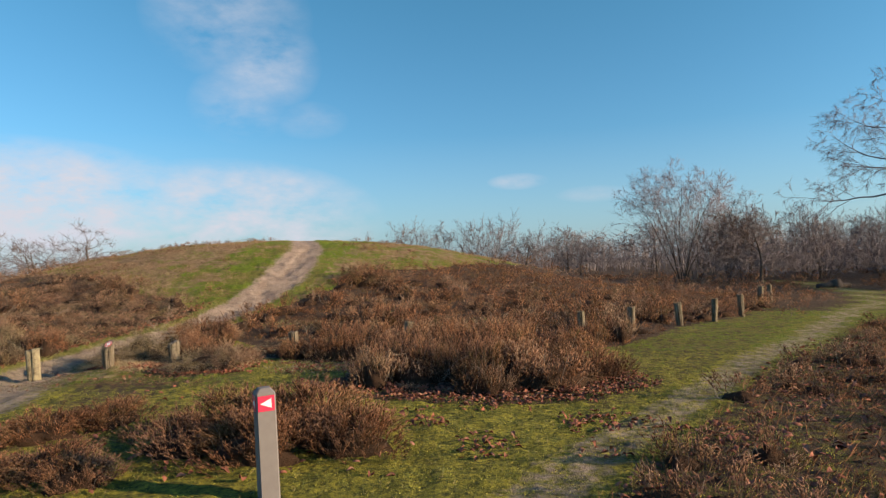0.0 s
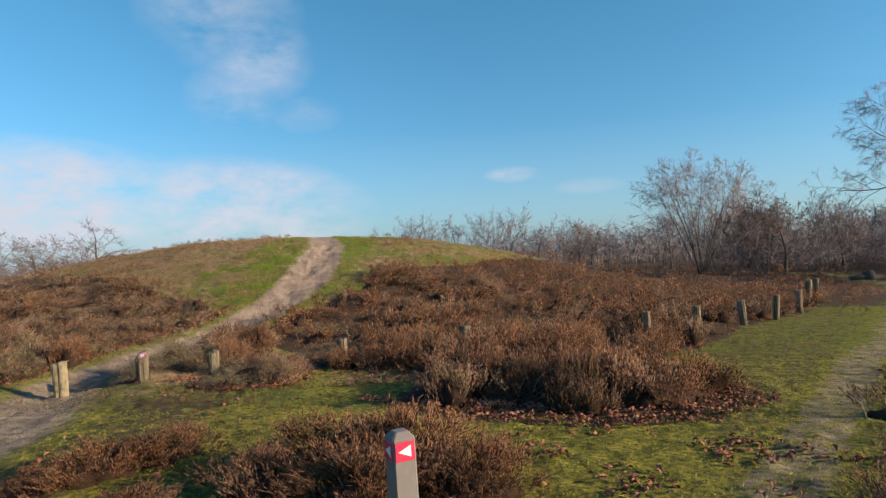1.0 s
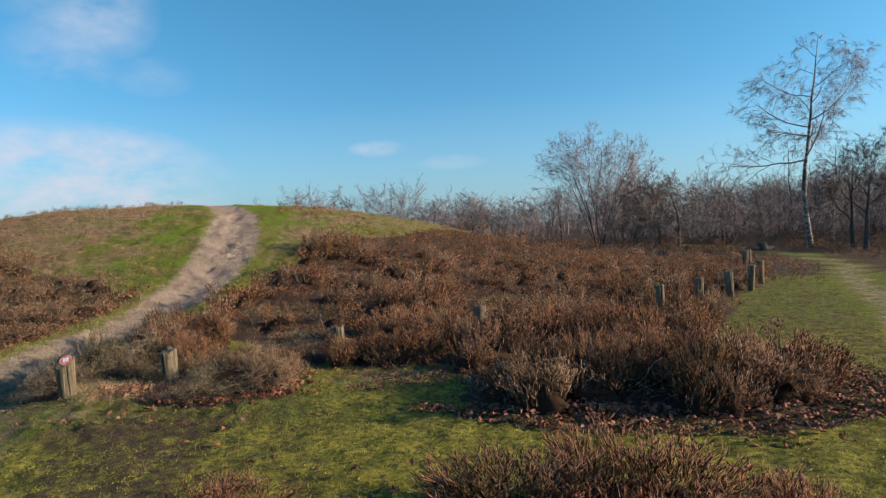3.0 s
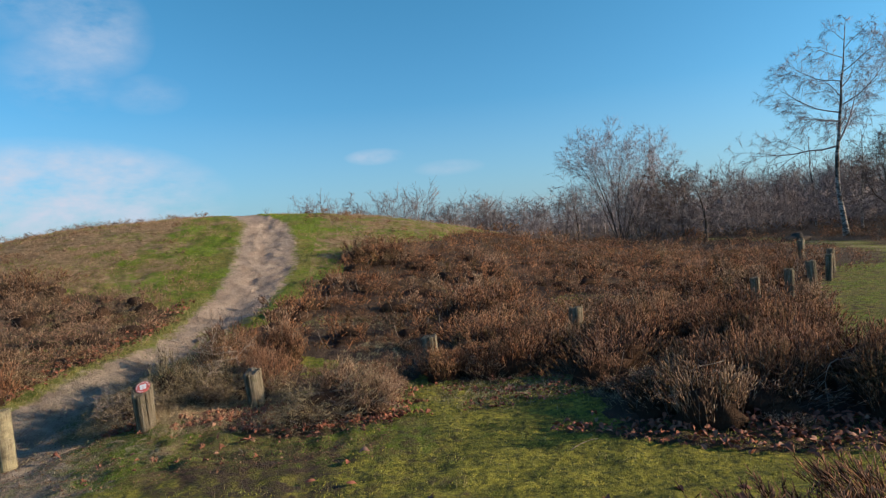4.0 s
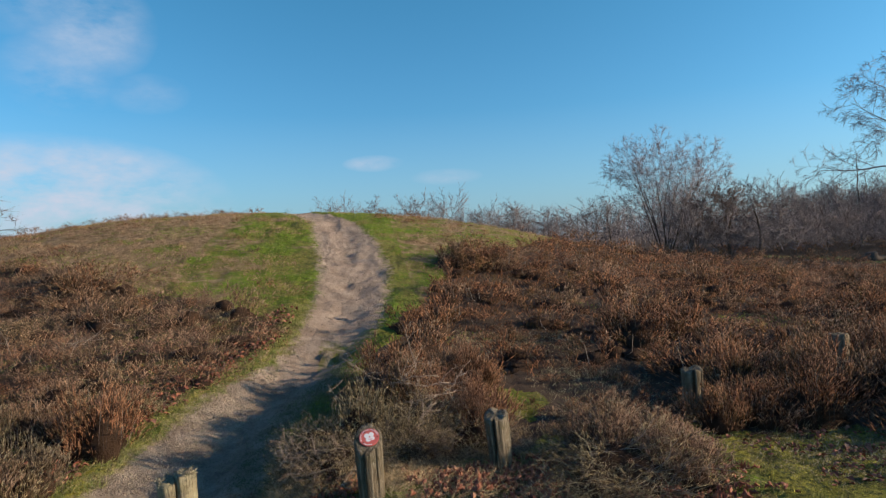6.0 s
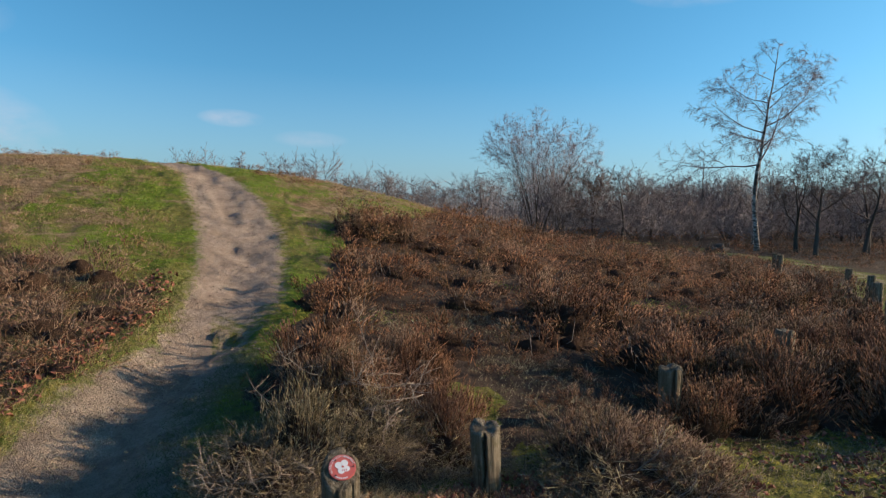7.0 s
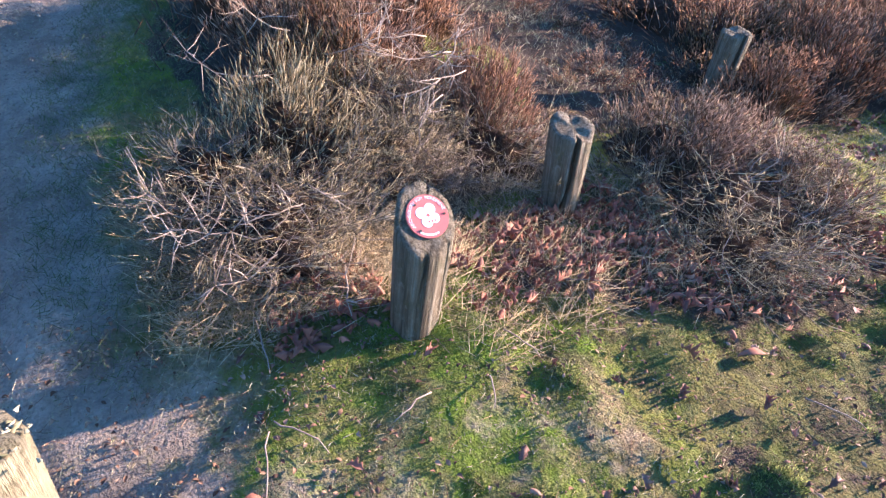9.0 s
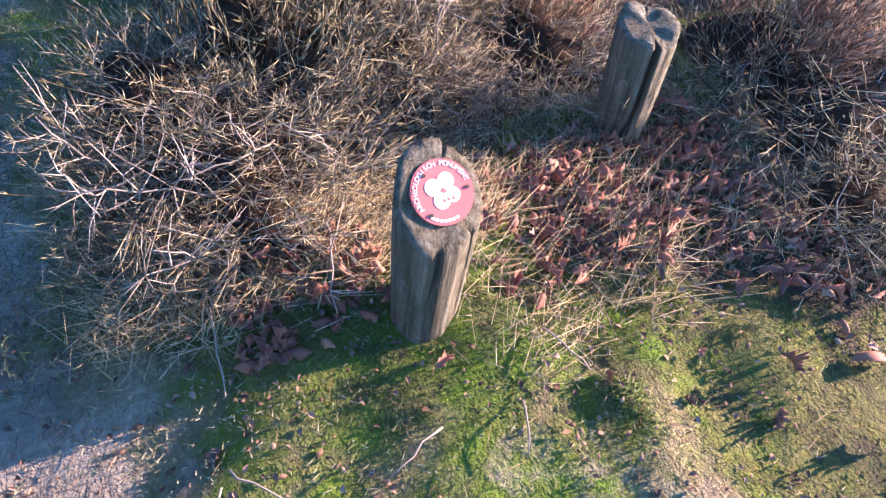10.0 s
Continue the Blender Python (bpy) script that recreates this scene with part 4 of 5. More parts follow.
side_spots = scatter(3200, 1.0, 9.0, 2.2, 12.5, lambda x, y: inside(x, y, HEATH_SIDE) and off_line(x, y, TRAIL)[0] > 1.4, green_rng)
tufts("side_heath_floor", "low brown heather and dry stalks beside the trail", side_spots, 0.04, 0.16, 0.003, 7, HEATHER, "heather", 0.8, 0.07)
dry_turf = scatter(8000, -15, 1.5, 11.5, 22, lambda x, y: not is_sand(x, y) and not heath_at(x, y) and ground_height(x, y) > 0.35 and noise.noise((x * 0.9, y * 0.9, 15.0)) + 0.4 * noise.noise((x * 3.1, y * 3.1, 1.0)) > (-0.22 if x < -7.0 else 0.3 if x < -3.8 else 0.05), green_rng)
tufts("mound_straw", "dry brown grass tussocks on the mound slope", dry_turf, 0.03, 0.09, 0.0032, 5, DRY_TUSSOCK, "grass", 0.9, 0.06)
east_turf = scatter(1000, 0.9, 9, 5.5, 15.5, lambda x, y: not heath_at(x, y) and not inside(x, y, HEATH_SIDE) and 0.7 < off_line(x, y, TRAIL)[0] < 12, green_rng)
tufts("trail_grass", "mossy grass along the trail", east_turf, 0.012, 0.04, 0.0035, 5, HILL_GRASS, "grass", 0.7, 0.07)
straw_at = scatter(420, -5.0, 1.6, 7.4, 9.6, heath_at, green_rng) + scatter(500, -9.5, -6.1, 8.0, 13.0, heath_at, green_rng)
tufts("dry_grass", "dry straw-coloured grass among the heather", straw_at, 0.05, 0.15, 0.0011, 14, STRAW, "grass", 1.0, 0.06)


verge = scatter(2600, -7.0, -5.3, 7.6, 13.0, lambda x, y: 0.95 < off_line(x, y, HILL_PATH)[0] < 1.5, green_rng)
tufts("verge_grass", "green grass fringe between path and heather", verge, 0.02, 0.07, 0.0016, 6, GRASS, "grass", 0.8, 0.035)
path_grass = scatter(5000, -6.4, -4.7, 7.2, 10.8, lambda x, y: noise.noise((x * 2.2, y * 2.2, 3.0)) > -0.2, green_rng)
edge_grass = scatter(2600, -5.55, -4.75, 8.4, 11.0, lambda x, y: 0.6 < off_line(x, y, HILL_PATH)[0] < 1.8 and x > -5.6, green_rng)
tufts("path_edge_turf", "dull green turf creeping over the path edge", edge_grass, 0.012, 0.05, 0.0012, 7, CLOSE_TURF, "grass", 1.1, 0.035)
tufts("path_grass", "short worn grey-green grass on the trodden path", path_grass, 0.006, 0.028, 0.001, 7, STUBBLE, "grass", 1.3, 0.05)


def plain_leaf(bend, curl):
    """A leaf of fewer faces, for the litter that lies farther off."""
    rim = [(0.0, 0.02), (0.25, 0.2), (0.5, 0.3), (0.75, 0.26), (1.0, 0.04)]
    top = [(x, side * w_, bend * math.sin(x * math.pi) + curl * 6 * (side * w_) ** 2) for x, w_ in rim for side in (-1, 0, 1)]
    low = [(x, y, z - 0.02) for x, y, z in top]
    quads, m = [], len(top)
    for k in range(4):
        for j in (0, 1):
            a = 3 * k + j
            quads += [(a, a + 3, a + 4, a + 1), (a + m, a + m + 1, a + m + 4, a + m + 3)]
    return np.array(top + low), np.zeros((0, 3), int), np.array(quads)


def oak_leaf(bend, curl, twist, stations=13):
    """A lobed, crumpled leaf 1 m long, with a little thickness, as vertices and faces."""
    top = []
    for k in range(stations):
        q = k / (stations - 1)
        w_ = 0.29 * math.sin(math.pi * q ** 0.85) ** 0.6 * (1 + 0.42 * math.cos(2 * math.pi * 3.5 * q + 2.6)) + 0.012
        for side in (-1.0, -0.5, 0.0, 0.5, 1.0):
            y = side * w_
            z = bend * math.sin(q * math.pi) + curl * 5 * y * y + twist * y * (q - 0.4) + 0.035 * math.sin(11 * q + 3 * side) * abs(side)
            top.append((q, y * (1 - 0.35 * abs(curl)), z))
    low = [(x, y, z - 0.012) for x, y, z in top]
    verts, quads = top + low, []
    m = 5 * stations
    for k in range(stations - 1):
        for j in range(4):
            a = 5 * k + j
            quads += [(a, a + 5, a + 6, a + 1), (a + m, a + m + 1, a + m + 6, a + m + 5)]
        a = 5 * k
        quads += [(a, a + m, a + m + 5, a + 5), (a + 4, a + 9, a + m + 9, a + m + 4)]
    return np.array(verts), np.zeros((0, 3), int), np.array(quads)


leaf_shapes = [oak_leaf(*v) for v in ((0.10, 0.5, 0.6), (0.22, -0.5, -0.5), (-0.12, 0.9, 0.9), (0.28, 0.7, -0.9), (0.06, 0.3, 0.3), (0.18, 1.1, 0.2))]
close_leaves = [oak_leaf(*v, stations=7) for v in ((0.14, 0.7, 0.8), (0.24, -0.6, -0.7), (-0.1, 1.0, 0.9), (0.3, 0.6, -0.8))]
plain_leaves = [plain_leaf(b, c) for b, c in ((0.15, 0.4), (0.25, -0.3), (-0.08, 0.6), (0.3, 0.5))]
leaf_rng = random.Random(31)
litter = Geo()


def leaf_pose(x, y, size, lift=0.012):
    return pose(x, y, rough_height(x, y) + lift, leaf_rng.gauss(0, 17), leaf_rng.gauss(0, 17), leaf_rng.uniform(0, 360)) @ Matrix.Diagonal((size, size * leaf_rng.uniform(0.8, 1.1), size, 1))


def strew(count, x0, x1, y0, y1, keep, size=(0.05, 0.09), lift=0.015, shapes=None):
    for x, y in scatter(count, x0, x1, y0, y1, keep, leaf_rng):
        litter.put(*laid(leaf_rng.choice(shapes or plain_leaves), leaf_pose(x, y, leaf_rng.uniform(*size), lift)))


strew(1300, -2.1, 2.2, 6.1, 8.0, lambda x, y: inside(x, y, LITTER), (0.03, 0.062), 0.02)
strew(420, -4.4, -2.7, 7.7, 8.6, lambda x, y: inside(x, y, LITTER_POST), (0.028, 0.055), 0.012, close_leaves)
strew(230, -4.5, -3.7, 8.14, 8.6, lambda x, y: True, (0.03, 0.058), 0.018, close_leaves)
strew(260, -3.9, -2.6, 7.85, 8.6, lambda x, y: True, (0.03, 0.058), 0.015, close_leaves)
strew(110, -5.0, -4.7, 8.25, 8.55, lambda x, y: True, (0.03, 0.055), 0.012, close_leaves)
strew(240, -2.6, -1.4, 7.9, 8.65, lambda x, y: noise.noise((x * 3, y * 3, 8.0)) > -0.1, (0.025, 0.05), 0.012)
strew(520, -7.0, -5.4, 8.0, 12.8, lambda x, y: 1.2 < off_line(x, y, HILL_PATH)[0] < 2.0 and x < -5.3, (0.035, 0.065), 0.02)
strew(1100, 1.0, 6.5, 3.2, 10, lambda x, y: inside(x, y, HEATH_SIDE), (0.04, 0.08), 0.02)
strew(260, -0.3, 2.2, 4.6, 6.2, lambda x, y: noise.noise((x * 1.6, y * 1.6, 3.3)) > 0.2, (0.035, 0.065), 0.012)
strew(160, -4.0, -0.2, 4.2, 6.0, lambda x, y: True, (0.05, 0.08), 0.012)
strew(60, -6.4, -1.0, 2.8, 8.0, lambda x, y: True, (0.05, 0.08), 0.01)
tagged(new("leaf_litter", litter.mesh("leaf_litter", LEAF)), "curled rust-brown oak leaves strewn over moss and heather", "leaves", kind="stuff")

# crumbled leaves, bits of straw and twig trodden into the ground by the fence
bits = Geo()
for x, y in scatter(2600, -5.6, -2.9, 7.2, 8.6, lambda x, y: noise.noise((x * 3.3, y * 3.3, 12.0)) > -0.25, leaf_rng):
    bits.put(*laid(leaf_rng.choice(plain_leaves), leaf_pose(x, y, leaf_rng.uniform(0.006, 0.018), 0.006)))
for x, y in scatter(1800, -5.6, -2.9, 7.2, 8.7, lambda x, y: True, leaf_rng):
    a, long_ = leaf_rng.uniform(0, 6.28), leaf_rng.uniform(0.015, 0.06)
    foot = np.array([[x, y, rough_height(x, y) + 0.006]])
    bits.spikes(foot, foot + [[math.cos(a) * long_, math.sin(a) * long_, leaf_rng.uniform(-0.002, 0.012)]], 0.0008)
tagged(new("ground_litter", bits.mesh("ground_litter", CRUMBS)), "crumbled leaves and bits of straw on moss and sand", "litter", kind="stuff")

single_leaves = []
for shape in leaf_shapes:
    g = Geo()
    g.put(*shape)
    single_leaves.append(g.mesh("fallen_leaf", LEAF_ONE))
for x, y in scatter(60, -5.15, -2.9, 7.3, 8.5, lambda x, y: True, leaf_rng):
    leaf = new("fallen_leaf", leaf_rng.choice(single_leaves))
    leaf.matrix_basis = leaf_pose(x, y, leaf_rng.uniform(0.026, 0.05), 0.012)
    tagged(leaf, "dry curled brown oak leaf lying on the moss", "leaf", "fallen leaves round the posts")


def dead_branch(x, y, z, bearing, length, twigs, rise, seed):
    """A bleached, forked heather branch lying on the bush or ground."""
    r = np.random.default_rng(seed)
    g = Geo()
    a = radians(bearing)
    at = np.array([0.0, 0, 0])
    way_ = np.array([math.cos(a), math.sin(a), rise])
    line = [at]
    for _ in range(6):
        way_ = unit(way_ + r.normal(0, 0.24, 3))
        at = at + way_ * length / 6
        line.append(at)
    g.tube(line, np.linspace(0.0026, 0.0012, 7), 5)
    for _ in range(twigs * 2):
        k = r.integers(1, 6)
        start = line[k]
        d = unit(line[k + 1] - line[k] + r.normal(0, 0.5, 3))
        bits, p = [start], start
        for _ in range(3):
            d = unit(d + r.normal(0, 0.2, 3) + np.array([0, 0, 0.04]))
            p = p + d * length * r.uniform(0.08, 0.16)
            bits.append(p)
        g.tube(bits, [0.0014, 0.0012, 0.0009, 0.0005], 4)
        g.spikes([bits[1], bits[2]], [bits[1] + unit(d + r.normal(0, 0.5, 3)) * 0.05, bits[2] + unit(d + r.normal(0, 0.5, 3)) * 0.05], 0.0011)
    ob = new("dead_branch", g.mesh("dead_branch", DEAD_TWIG))
    ob.matrix_basis = pose(x, y, ground_height(x, y) + z)
    return tagged(ob, "bleached forked heather branch lying in the dry growth", "branch", "dead branches")


for k, (x, y, z, bearing, length, n_tw, rise) in enumerate((
    (-4.15, 8.98, 0.38, 195, 0.46, 9, 0.0), (-4.12, 8.92, 0.34, 205, 0.42, 8, -0.05), (-4.2, 9.06, 0.40, 178, 0.44, 7, 0.08), (-4.25, 8.85, 0.30, 220, 0.36, 7, -0.1),
    (-4.9, 8.55, 0.07, 212, 0.34, 8, -0.08), (-4.85, 8.60, 0.09, 196, 0.40, 8, -0.06), (-4.95, 8.68, 0.09, 180, 0.38, 7, -0.05), (-4.8, 8.66, 0.12, 228, 0.30, 7, -0.12),
    (-4.35, 9.05, 0.45, 80, 0.42, 8, 1.3), (-4.2, 9.0, 0.3, 10, 0.4, 7, 0.6),
    (-4.55, 9.4, 0.30, 170, 0.45, 7, 0.3), (-4.7, 9.2, 0.24, 185, 0.42, 7, 0.15), (-2.7, 15.1, 0.5, 200, 0.9, 9, 0.5), (-2.8, 15.0, 0.5, 160, 0.8, 9, 0.4),
    (0.1, 7.2, 0.30, 190, 0.5, 7, 0.1), (-0.6, 7.4, 0.3, 170, 0.55, 7, 0.15), (-7.4, 9.6, 0.45, 30, 0.5, 8, 0.5), (-7.0, 10.4, 0.42, 350, 0.5, 8, 0.4),
)):
    near_post = math.hypot(x + 4.6, y - 8.9) < 1.0
    dead_branch(x, y, z, bearing, length * (0.85 if near_post else 1.0), n_tw, rise, 70 + k)
for k in range(10):
    x, y = leaf_rng.uniform(-5.05, -4.5), leaf_rng.uniform(8.48, 8.72)
    dead_branch(x, y, 0.04 + 0.22 * max(0.0, y - 8.5), leaf_rng.uniform(150, 260), leaf_rng.uniform(0.14, 0.26), 4, leaf_rng.uniform(-0.1, 0.35), 200 + k)


def ground_stick(x, y, bearing, length, seed):
    r = np.random.default_rng(seed)
    a = radians(bearing)
    pts = [(math.cos(a) * s * length + r.normal(0, 0.003), math.sin(a) * s * length + r.normal(0, 0.003), 0.012 + 0.012 * math.sin(3 * s)) for s in np.linspace(0, 1, 6)]
    g = Geo()
    g.tube(pts, np.linspace(0.0022, 0.0012, 6), 5)
    ob = new("fallen_twig", g.mesh("fallen_twig", DEAD_TWIG))
    ob.matrix_basis = pose(x, y, rough_height(x, y))
    return tagged(ob, "thin bleached twig lying on the moss", "twig", "fallen twigs")


for k, (x, y, bearing, length) in enumerate(((-5.02, 8.42, 262, 0.19), (-5.1, 8.1, 250, 0.2), (-5.08, 8.12, 300, 0.14), (-4.75, 8.02, 200, 0.12), (-4.6, 8.0, 240, 0.1), (-4.5, 8.1, 285, 0.12),
                                              (-4.2, 8.2, 320, 0.16), (-2.95, 8.75, 25, 0.34), (-1.9, 6.9, 30, 0.25), (-3.9, 7.6, 290, 0.14))):
    ground_stick(x, y, bearing, length, 300 + k)

# ---- posts ----
def round_post(name, x, y, radius, top_z, seed, slant=0.0, slant_to=0.0, lean=(0, 0), cracks=2, label="", sunk=0.12, notch=None, sawn=False):
    """A weathered round post: a lumpy stake with drying cracks cut into it and an uneven, worn top."""
    r = np.random.default_rng(seed)
    height = top_z - ground_height(x, y)
    g = Geo()
    sides, tiers = 96, 18
    crack_at = r.uniform(0, 2 * math.pi, cracks) if notch is None else np.array(notch)
    phase = r.uniform(0, 6.28, 6)

    def outline(s):
        row = []
        for j in range(sides):
            a = 2 * math.pi * j / sides
            rad = radius * (1.0 + 0.035 * math.sin(2 * a + phase[0]) + 0.03 * math.sin(3 * a + phase[1] + s) + 0.018 * math.sin(7 * a + phase[2] + 0.8 * s) + 0.008 * math.sin(17 * a + phase[4] + s) + 0.005 * math.sin(31 * a + phase[5] + 2 * s) - 0.2 * (1 - s) ** 1.5)
            for i, c in enumerate(crack_at):
                off = abs((a - c - 0.12 * math.sin(4 * s + c) - 0.04 * math.sin(13 * s + i) + math.pi) % (2 * math.pi) - math.pi)
                start = 0.25 * i
                if s > start:
                    rad -= radius * ((0.5, 0.4, 0.16) if sawn else (0.6, 0.5, 0.4))[i] * max(0.0, 1 - off / ((0.035 if i or sawn else 0.075) + 0.03 * s)) * min(1.0, (s - start) * 2.2)
            row.append((rad * math.cos(a), rad * math.sin(a)))
        return row

    def cut(px, py):
        around, out = math.atan2(py, px), math.hypot(px, py) / radius
        worn = 0.0 if sawn else out * (0.006 * math.sin(3 * around + phase[3]) + 0.003 * math.sin(5 * around + phase[0]))
        return height + worn + slant * (px * math.cos(slant_to) + py * math.sin(slant_to))

    rows = []
    for k in range(tiers + 1):
        s = k / tiers
        rows.append([(px, py, -sunk + (cut(px, py) - 0.005 + sunk) * s) for px, py in outline(s)])
    # worn rim and sawn top, in which the cracks go on
    for shrink, rise in ((0.965, 0.0), (0.8, 0.001), (0.55, 0.0), (0.3, -0.002)):
        rows.append([(px * shrink, py * shrink, cut(px * shrink, py * shrink) + rise + 0.0014 * math.sin(5 * 2 * math.pi * j / sides + phase[1]) * shrink) for j, (px, py, _) in enumerate(rows[tiers])])
    verts = np.array(rows).reshape(-1, 3)
    idx = np.arange(len(verts)).reshape(len(rows), sides)
    nxt = np.roll(idx, -1, axis=1)
    quads = np.stack([idx[:-1], nxt[:-1], nxt[1:], idx[1:]], -1).reshape(-1, 4)
    centre = len(verts)
    verts = np.vstack([verts, [0, 0, height - 0.002]])
    tris = [(int(idx[-1, j]), int(idx[-1, (j + 1) % sides]), centre) for j in range(sides)]
    g.put(verts, tris, quads)
    ob = new(name, g.mesh(name, WOOD, True))
    ob.matrix_basis = pose(x, y, ground_height(x, y), lean[0], lean[1], 0)
    return tagged(ob, label or "weathered grey wooden fence post standing in the heather", "post", "fence posts")


def half_post():
    """The split post: two halves with a dark gap between them, mossy and rotten on top."""
    x, y = -5.54, 8.0
    top = new("fence_post")
    top.matrix_basis = pose(x, y, ground_height(x, y), 1.5, -2.0, 18)
    for side, high, seed, wide in ((-1, 0.365 - ground_height(-5.54, 8.0), 5, 0.070), (1, 0.38 - ground_height(-5.54, 8.0), 8, 0.076)):
        r = np.random.default_rng(seed)
        g = Geo()
        outline = [(-0.075, -0.004), (-0.05, -0.012), (0.0, -0.006), (0.045, -0.014), (0.07, -0.004), (0.078, 0.03), (0.06, 0.066), (0.03, 0.086), (-0.01, 0.094), (-0.045, 0.08), (-0.07, 0.05)]
        rows = []
        for k in range(13):
            s = k / 12
            row = []
            for j, (u, v) in enumerate(outline):
                f = 1 + 0.05 * math.sin(j * 2.1 + seed + 2 * s) + 0.05 * (1 - s) ** 2
                z = -0.15 + (high + 0.15 + 0.010 * math.sin(j * 1.9 + seed)) * s
                row.append((side * (0.004 + wide / 0.094 * v * f + 0.006 * s), u * f * 0.86, z))
            rows.append(row)
        for shrink in (0.8, 0.4):
            cx = np.mean([p[0] for p in rows[12]])
            rows.append([(cx + (p[0] - cx) * shrink, p[1] * shrink, high + 0.004 + 0.007 * math.sin(j * 2.7 + seed)) for j, p in enumerate(rows[12])])
        sides = len(outline)
        verts = np.array(rows).reshape(-1, 3)
        idx = np.arange(len(verts)).reshape(len(rows), sides)
        nxt = np.roll(idx, -1, axis=1)
        quads = np.stack([idx[:-1], nxt[:-1], nxt[1:], idx[1:]], -1).reshape(-1, 4)
        centre = len(verts)
        verts = np.vstack([verts, verts[idx[-1]].mean(0)])
        g.put(verts, [(int(idx[-1, j]), int(idx[-1, (j + 1) % sides]), centre) for j in range(sides)], quads)
        half = part("post_half", g.mesh("post_half", LICHEN_WOOD, True), LICHEN_WOOD, top, "split half of the post, mossy on top")
        moss = Geo()
        cx = side * 0.046
        base = np.stack([cx + r.normal(0, 0.018, 90), r.normal(0, 0.026, 90), np.full(90, high)], 1)
        moss.spikes(base, base + np.stack([r.normal(0, 0.006, 90), r.normal(0, 0.006, 90), r.uniform(0.004, 0.010, 90)], 1), 0.0045)
        part("moss", moss.mesh("moss", STUBBLE), STUBBLE, half, "dull olive moss crust")
    return tagged(top, "split weathered wooden post with a dark gap, on the sandy path", "post", "fence posts")


half_post()
marked = round_post("fence_post", -4.675, 8.235, 0.070, 0.392, 3, slant=0.82, slant_to=radians(84), lean=(1.0, -1.5), notch=[radians(62), radians(300), radians(238)], sawn=True,
                    label="weathered wooden post with a sawn slanted top and red badge")


def badge():
    """The round enamel badge on the slanted top, with its ring of letters, white shapes and screws."""
    slope = math.atan(0.82)
    down = radians(84 + 180)
    turn = Matrix.Rotation(down, 4, "Z") @ Matrix.Rotation(slope, 4, "Y")
    here = Matrix.Translation((-4.675, 8.235, 0.392)) @ turn @ Matrix.Translation((0.0, 0, 0.0055))
    top = new("round_badge")
    top.matrix_basis = here
    radius = 0.0515

    def disc(name, rad, z, thick, mat, sx=0.0, sy=0.0, sides=48, label=""):
        bm = bmesh.new()
        bmesh.ops.create_cone(bm, cap_ends=True, segments=sides, radius1=rad, radius2=rad * 0.985, depth=thick)
        bmesh.ops.translate(bm, verts=bm.verts, vec=(sx, sy, z))
        return part(name, bm, mat, top, label)

    disc("plate", radius, 0.0, 0.004, BADGE_RED, label="glossy red plate")
    # letters run round the rim; up on the badge is -x, away from the low side
    for text, middle, span in (("ARCHEOLOGISCH", 152, 118), ("MONUMENT", 48, 72)):
        for k, letter in enumerate(text):
            a = radians(middle + span / 2 - span * (k + 0.5) / len(text))
            curve = bpy.data.curves.new("letter", "FONT")
            curve.body, curve.size, curve.align_x, curve.align_y, curve.extrude = letter, 0.0105, "CENTER", "CENTER", 0.0003
            flat = bpy.data.objects.new("letter", curve)
            scene.collection.objects.link(flat)
            me = bpy.data.meshes.new_from_object(flat.evaluated_get(bpy.context.evaluated_depsgraph_get()))
            bpy.data.objects.remove(flat)
            # on the badge, right is the across axis and up runs uphill
            across, up = math.cos(a) * 0.0435, math.sin(a) * 0.0435
            m = Matrix.Translation((-up, across, 0.0026)) @ Matrix.Rotation(radians(90), 4, "Z") @ Matrix.Rotation(a - math.pi / 2, 4, "Z")
            me.transform(m)
            me.materials.clear()
            me.materials.append(WHITE)
            ob = new("letter", me)
            ob.parent = top
    for k in range(7):
        a = radians(262 + 9 * (k - 3))
        bm = bmesh.new()
        bmesh.ops.create_cube(bm, size=1.0, matrix=Matrix.Translation((-math.sin(a) * 0.0435, math.cos(a) * 0.0435, 0.0024)) @ Matrix.Rotation(a, 4, "Z") @ Matrix.Diagonal((0.005, 0.0045, 0.0008, 1)))
        part("lettering_bar", bm, WHITE, top)
    for across, up, rad in ((-0.0135, 0.009, 0.0135), (0.0085, 0.0155, 0.0135), (-0.004, -0.0125, 0.0135), (0.0155, -0.0065, 0.0120)):
        disc("white_lobe", rad, 0.0024, 0.0008, WHITE, -up, across, 28)
    bm = bmesh.new()
    bmesh.ops.create_cone(bm, cap_ends=True, segments=4, radius1=0.0048, radius2=0.0046, depth=0.0008)
    bmesh.ops.translate(bm, verts=bm.verts, vec=(-0.002, 0.0015, 0.0031))
    part("red_diamond", bm, BADGE_RED, top)
    for k in range(3):
        bm = bmesh.new()
        bmesh.ops.create_cube(bm, size=1.0, matrix=Matrix.Translation((0.013 - 0.0005 * k, 0.000 + 0.0075 * k, 0.0032)) @ Matrix.Diagonal((0.005, 0.0035, 0.0005, 1)))
        part("letter_bar", bm, BADGE_RED, top)
    for across, up in ((-0.024, 0.029), (0.041, 0.0), (-0.026, -0.031)):
        s = disc("screw", 0.003, 0.003, 0.0025, SCREW, -up, across, 12, "dark rusty screw")
    return tagged(top, "round red badge with white shapes screwed to a post top", "badge")


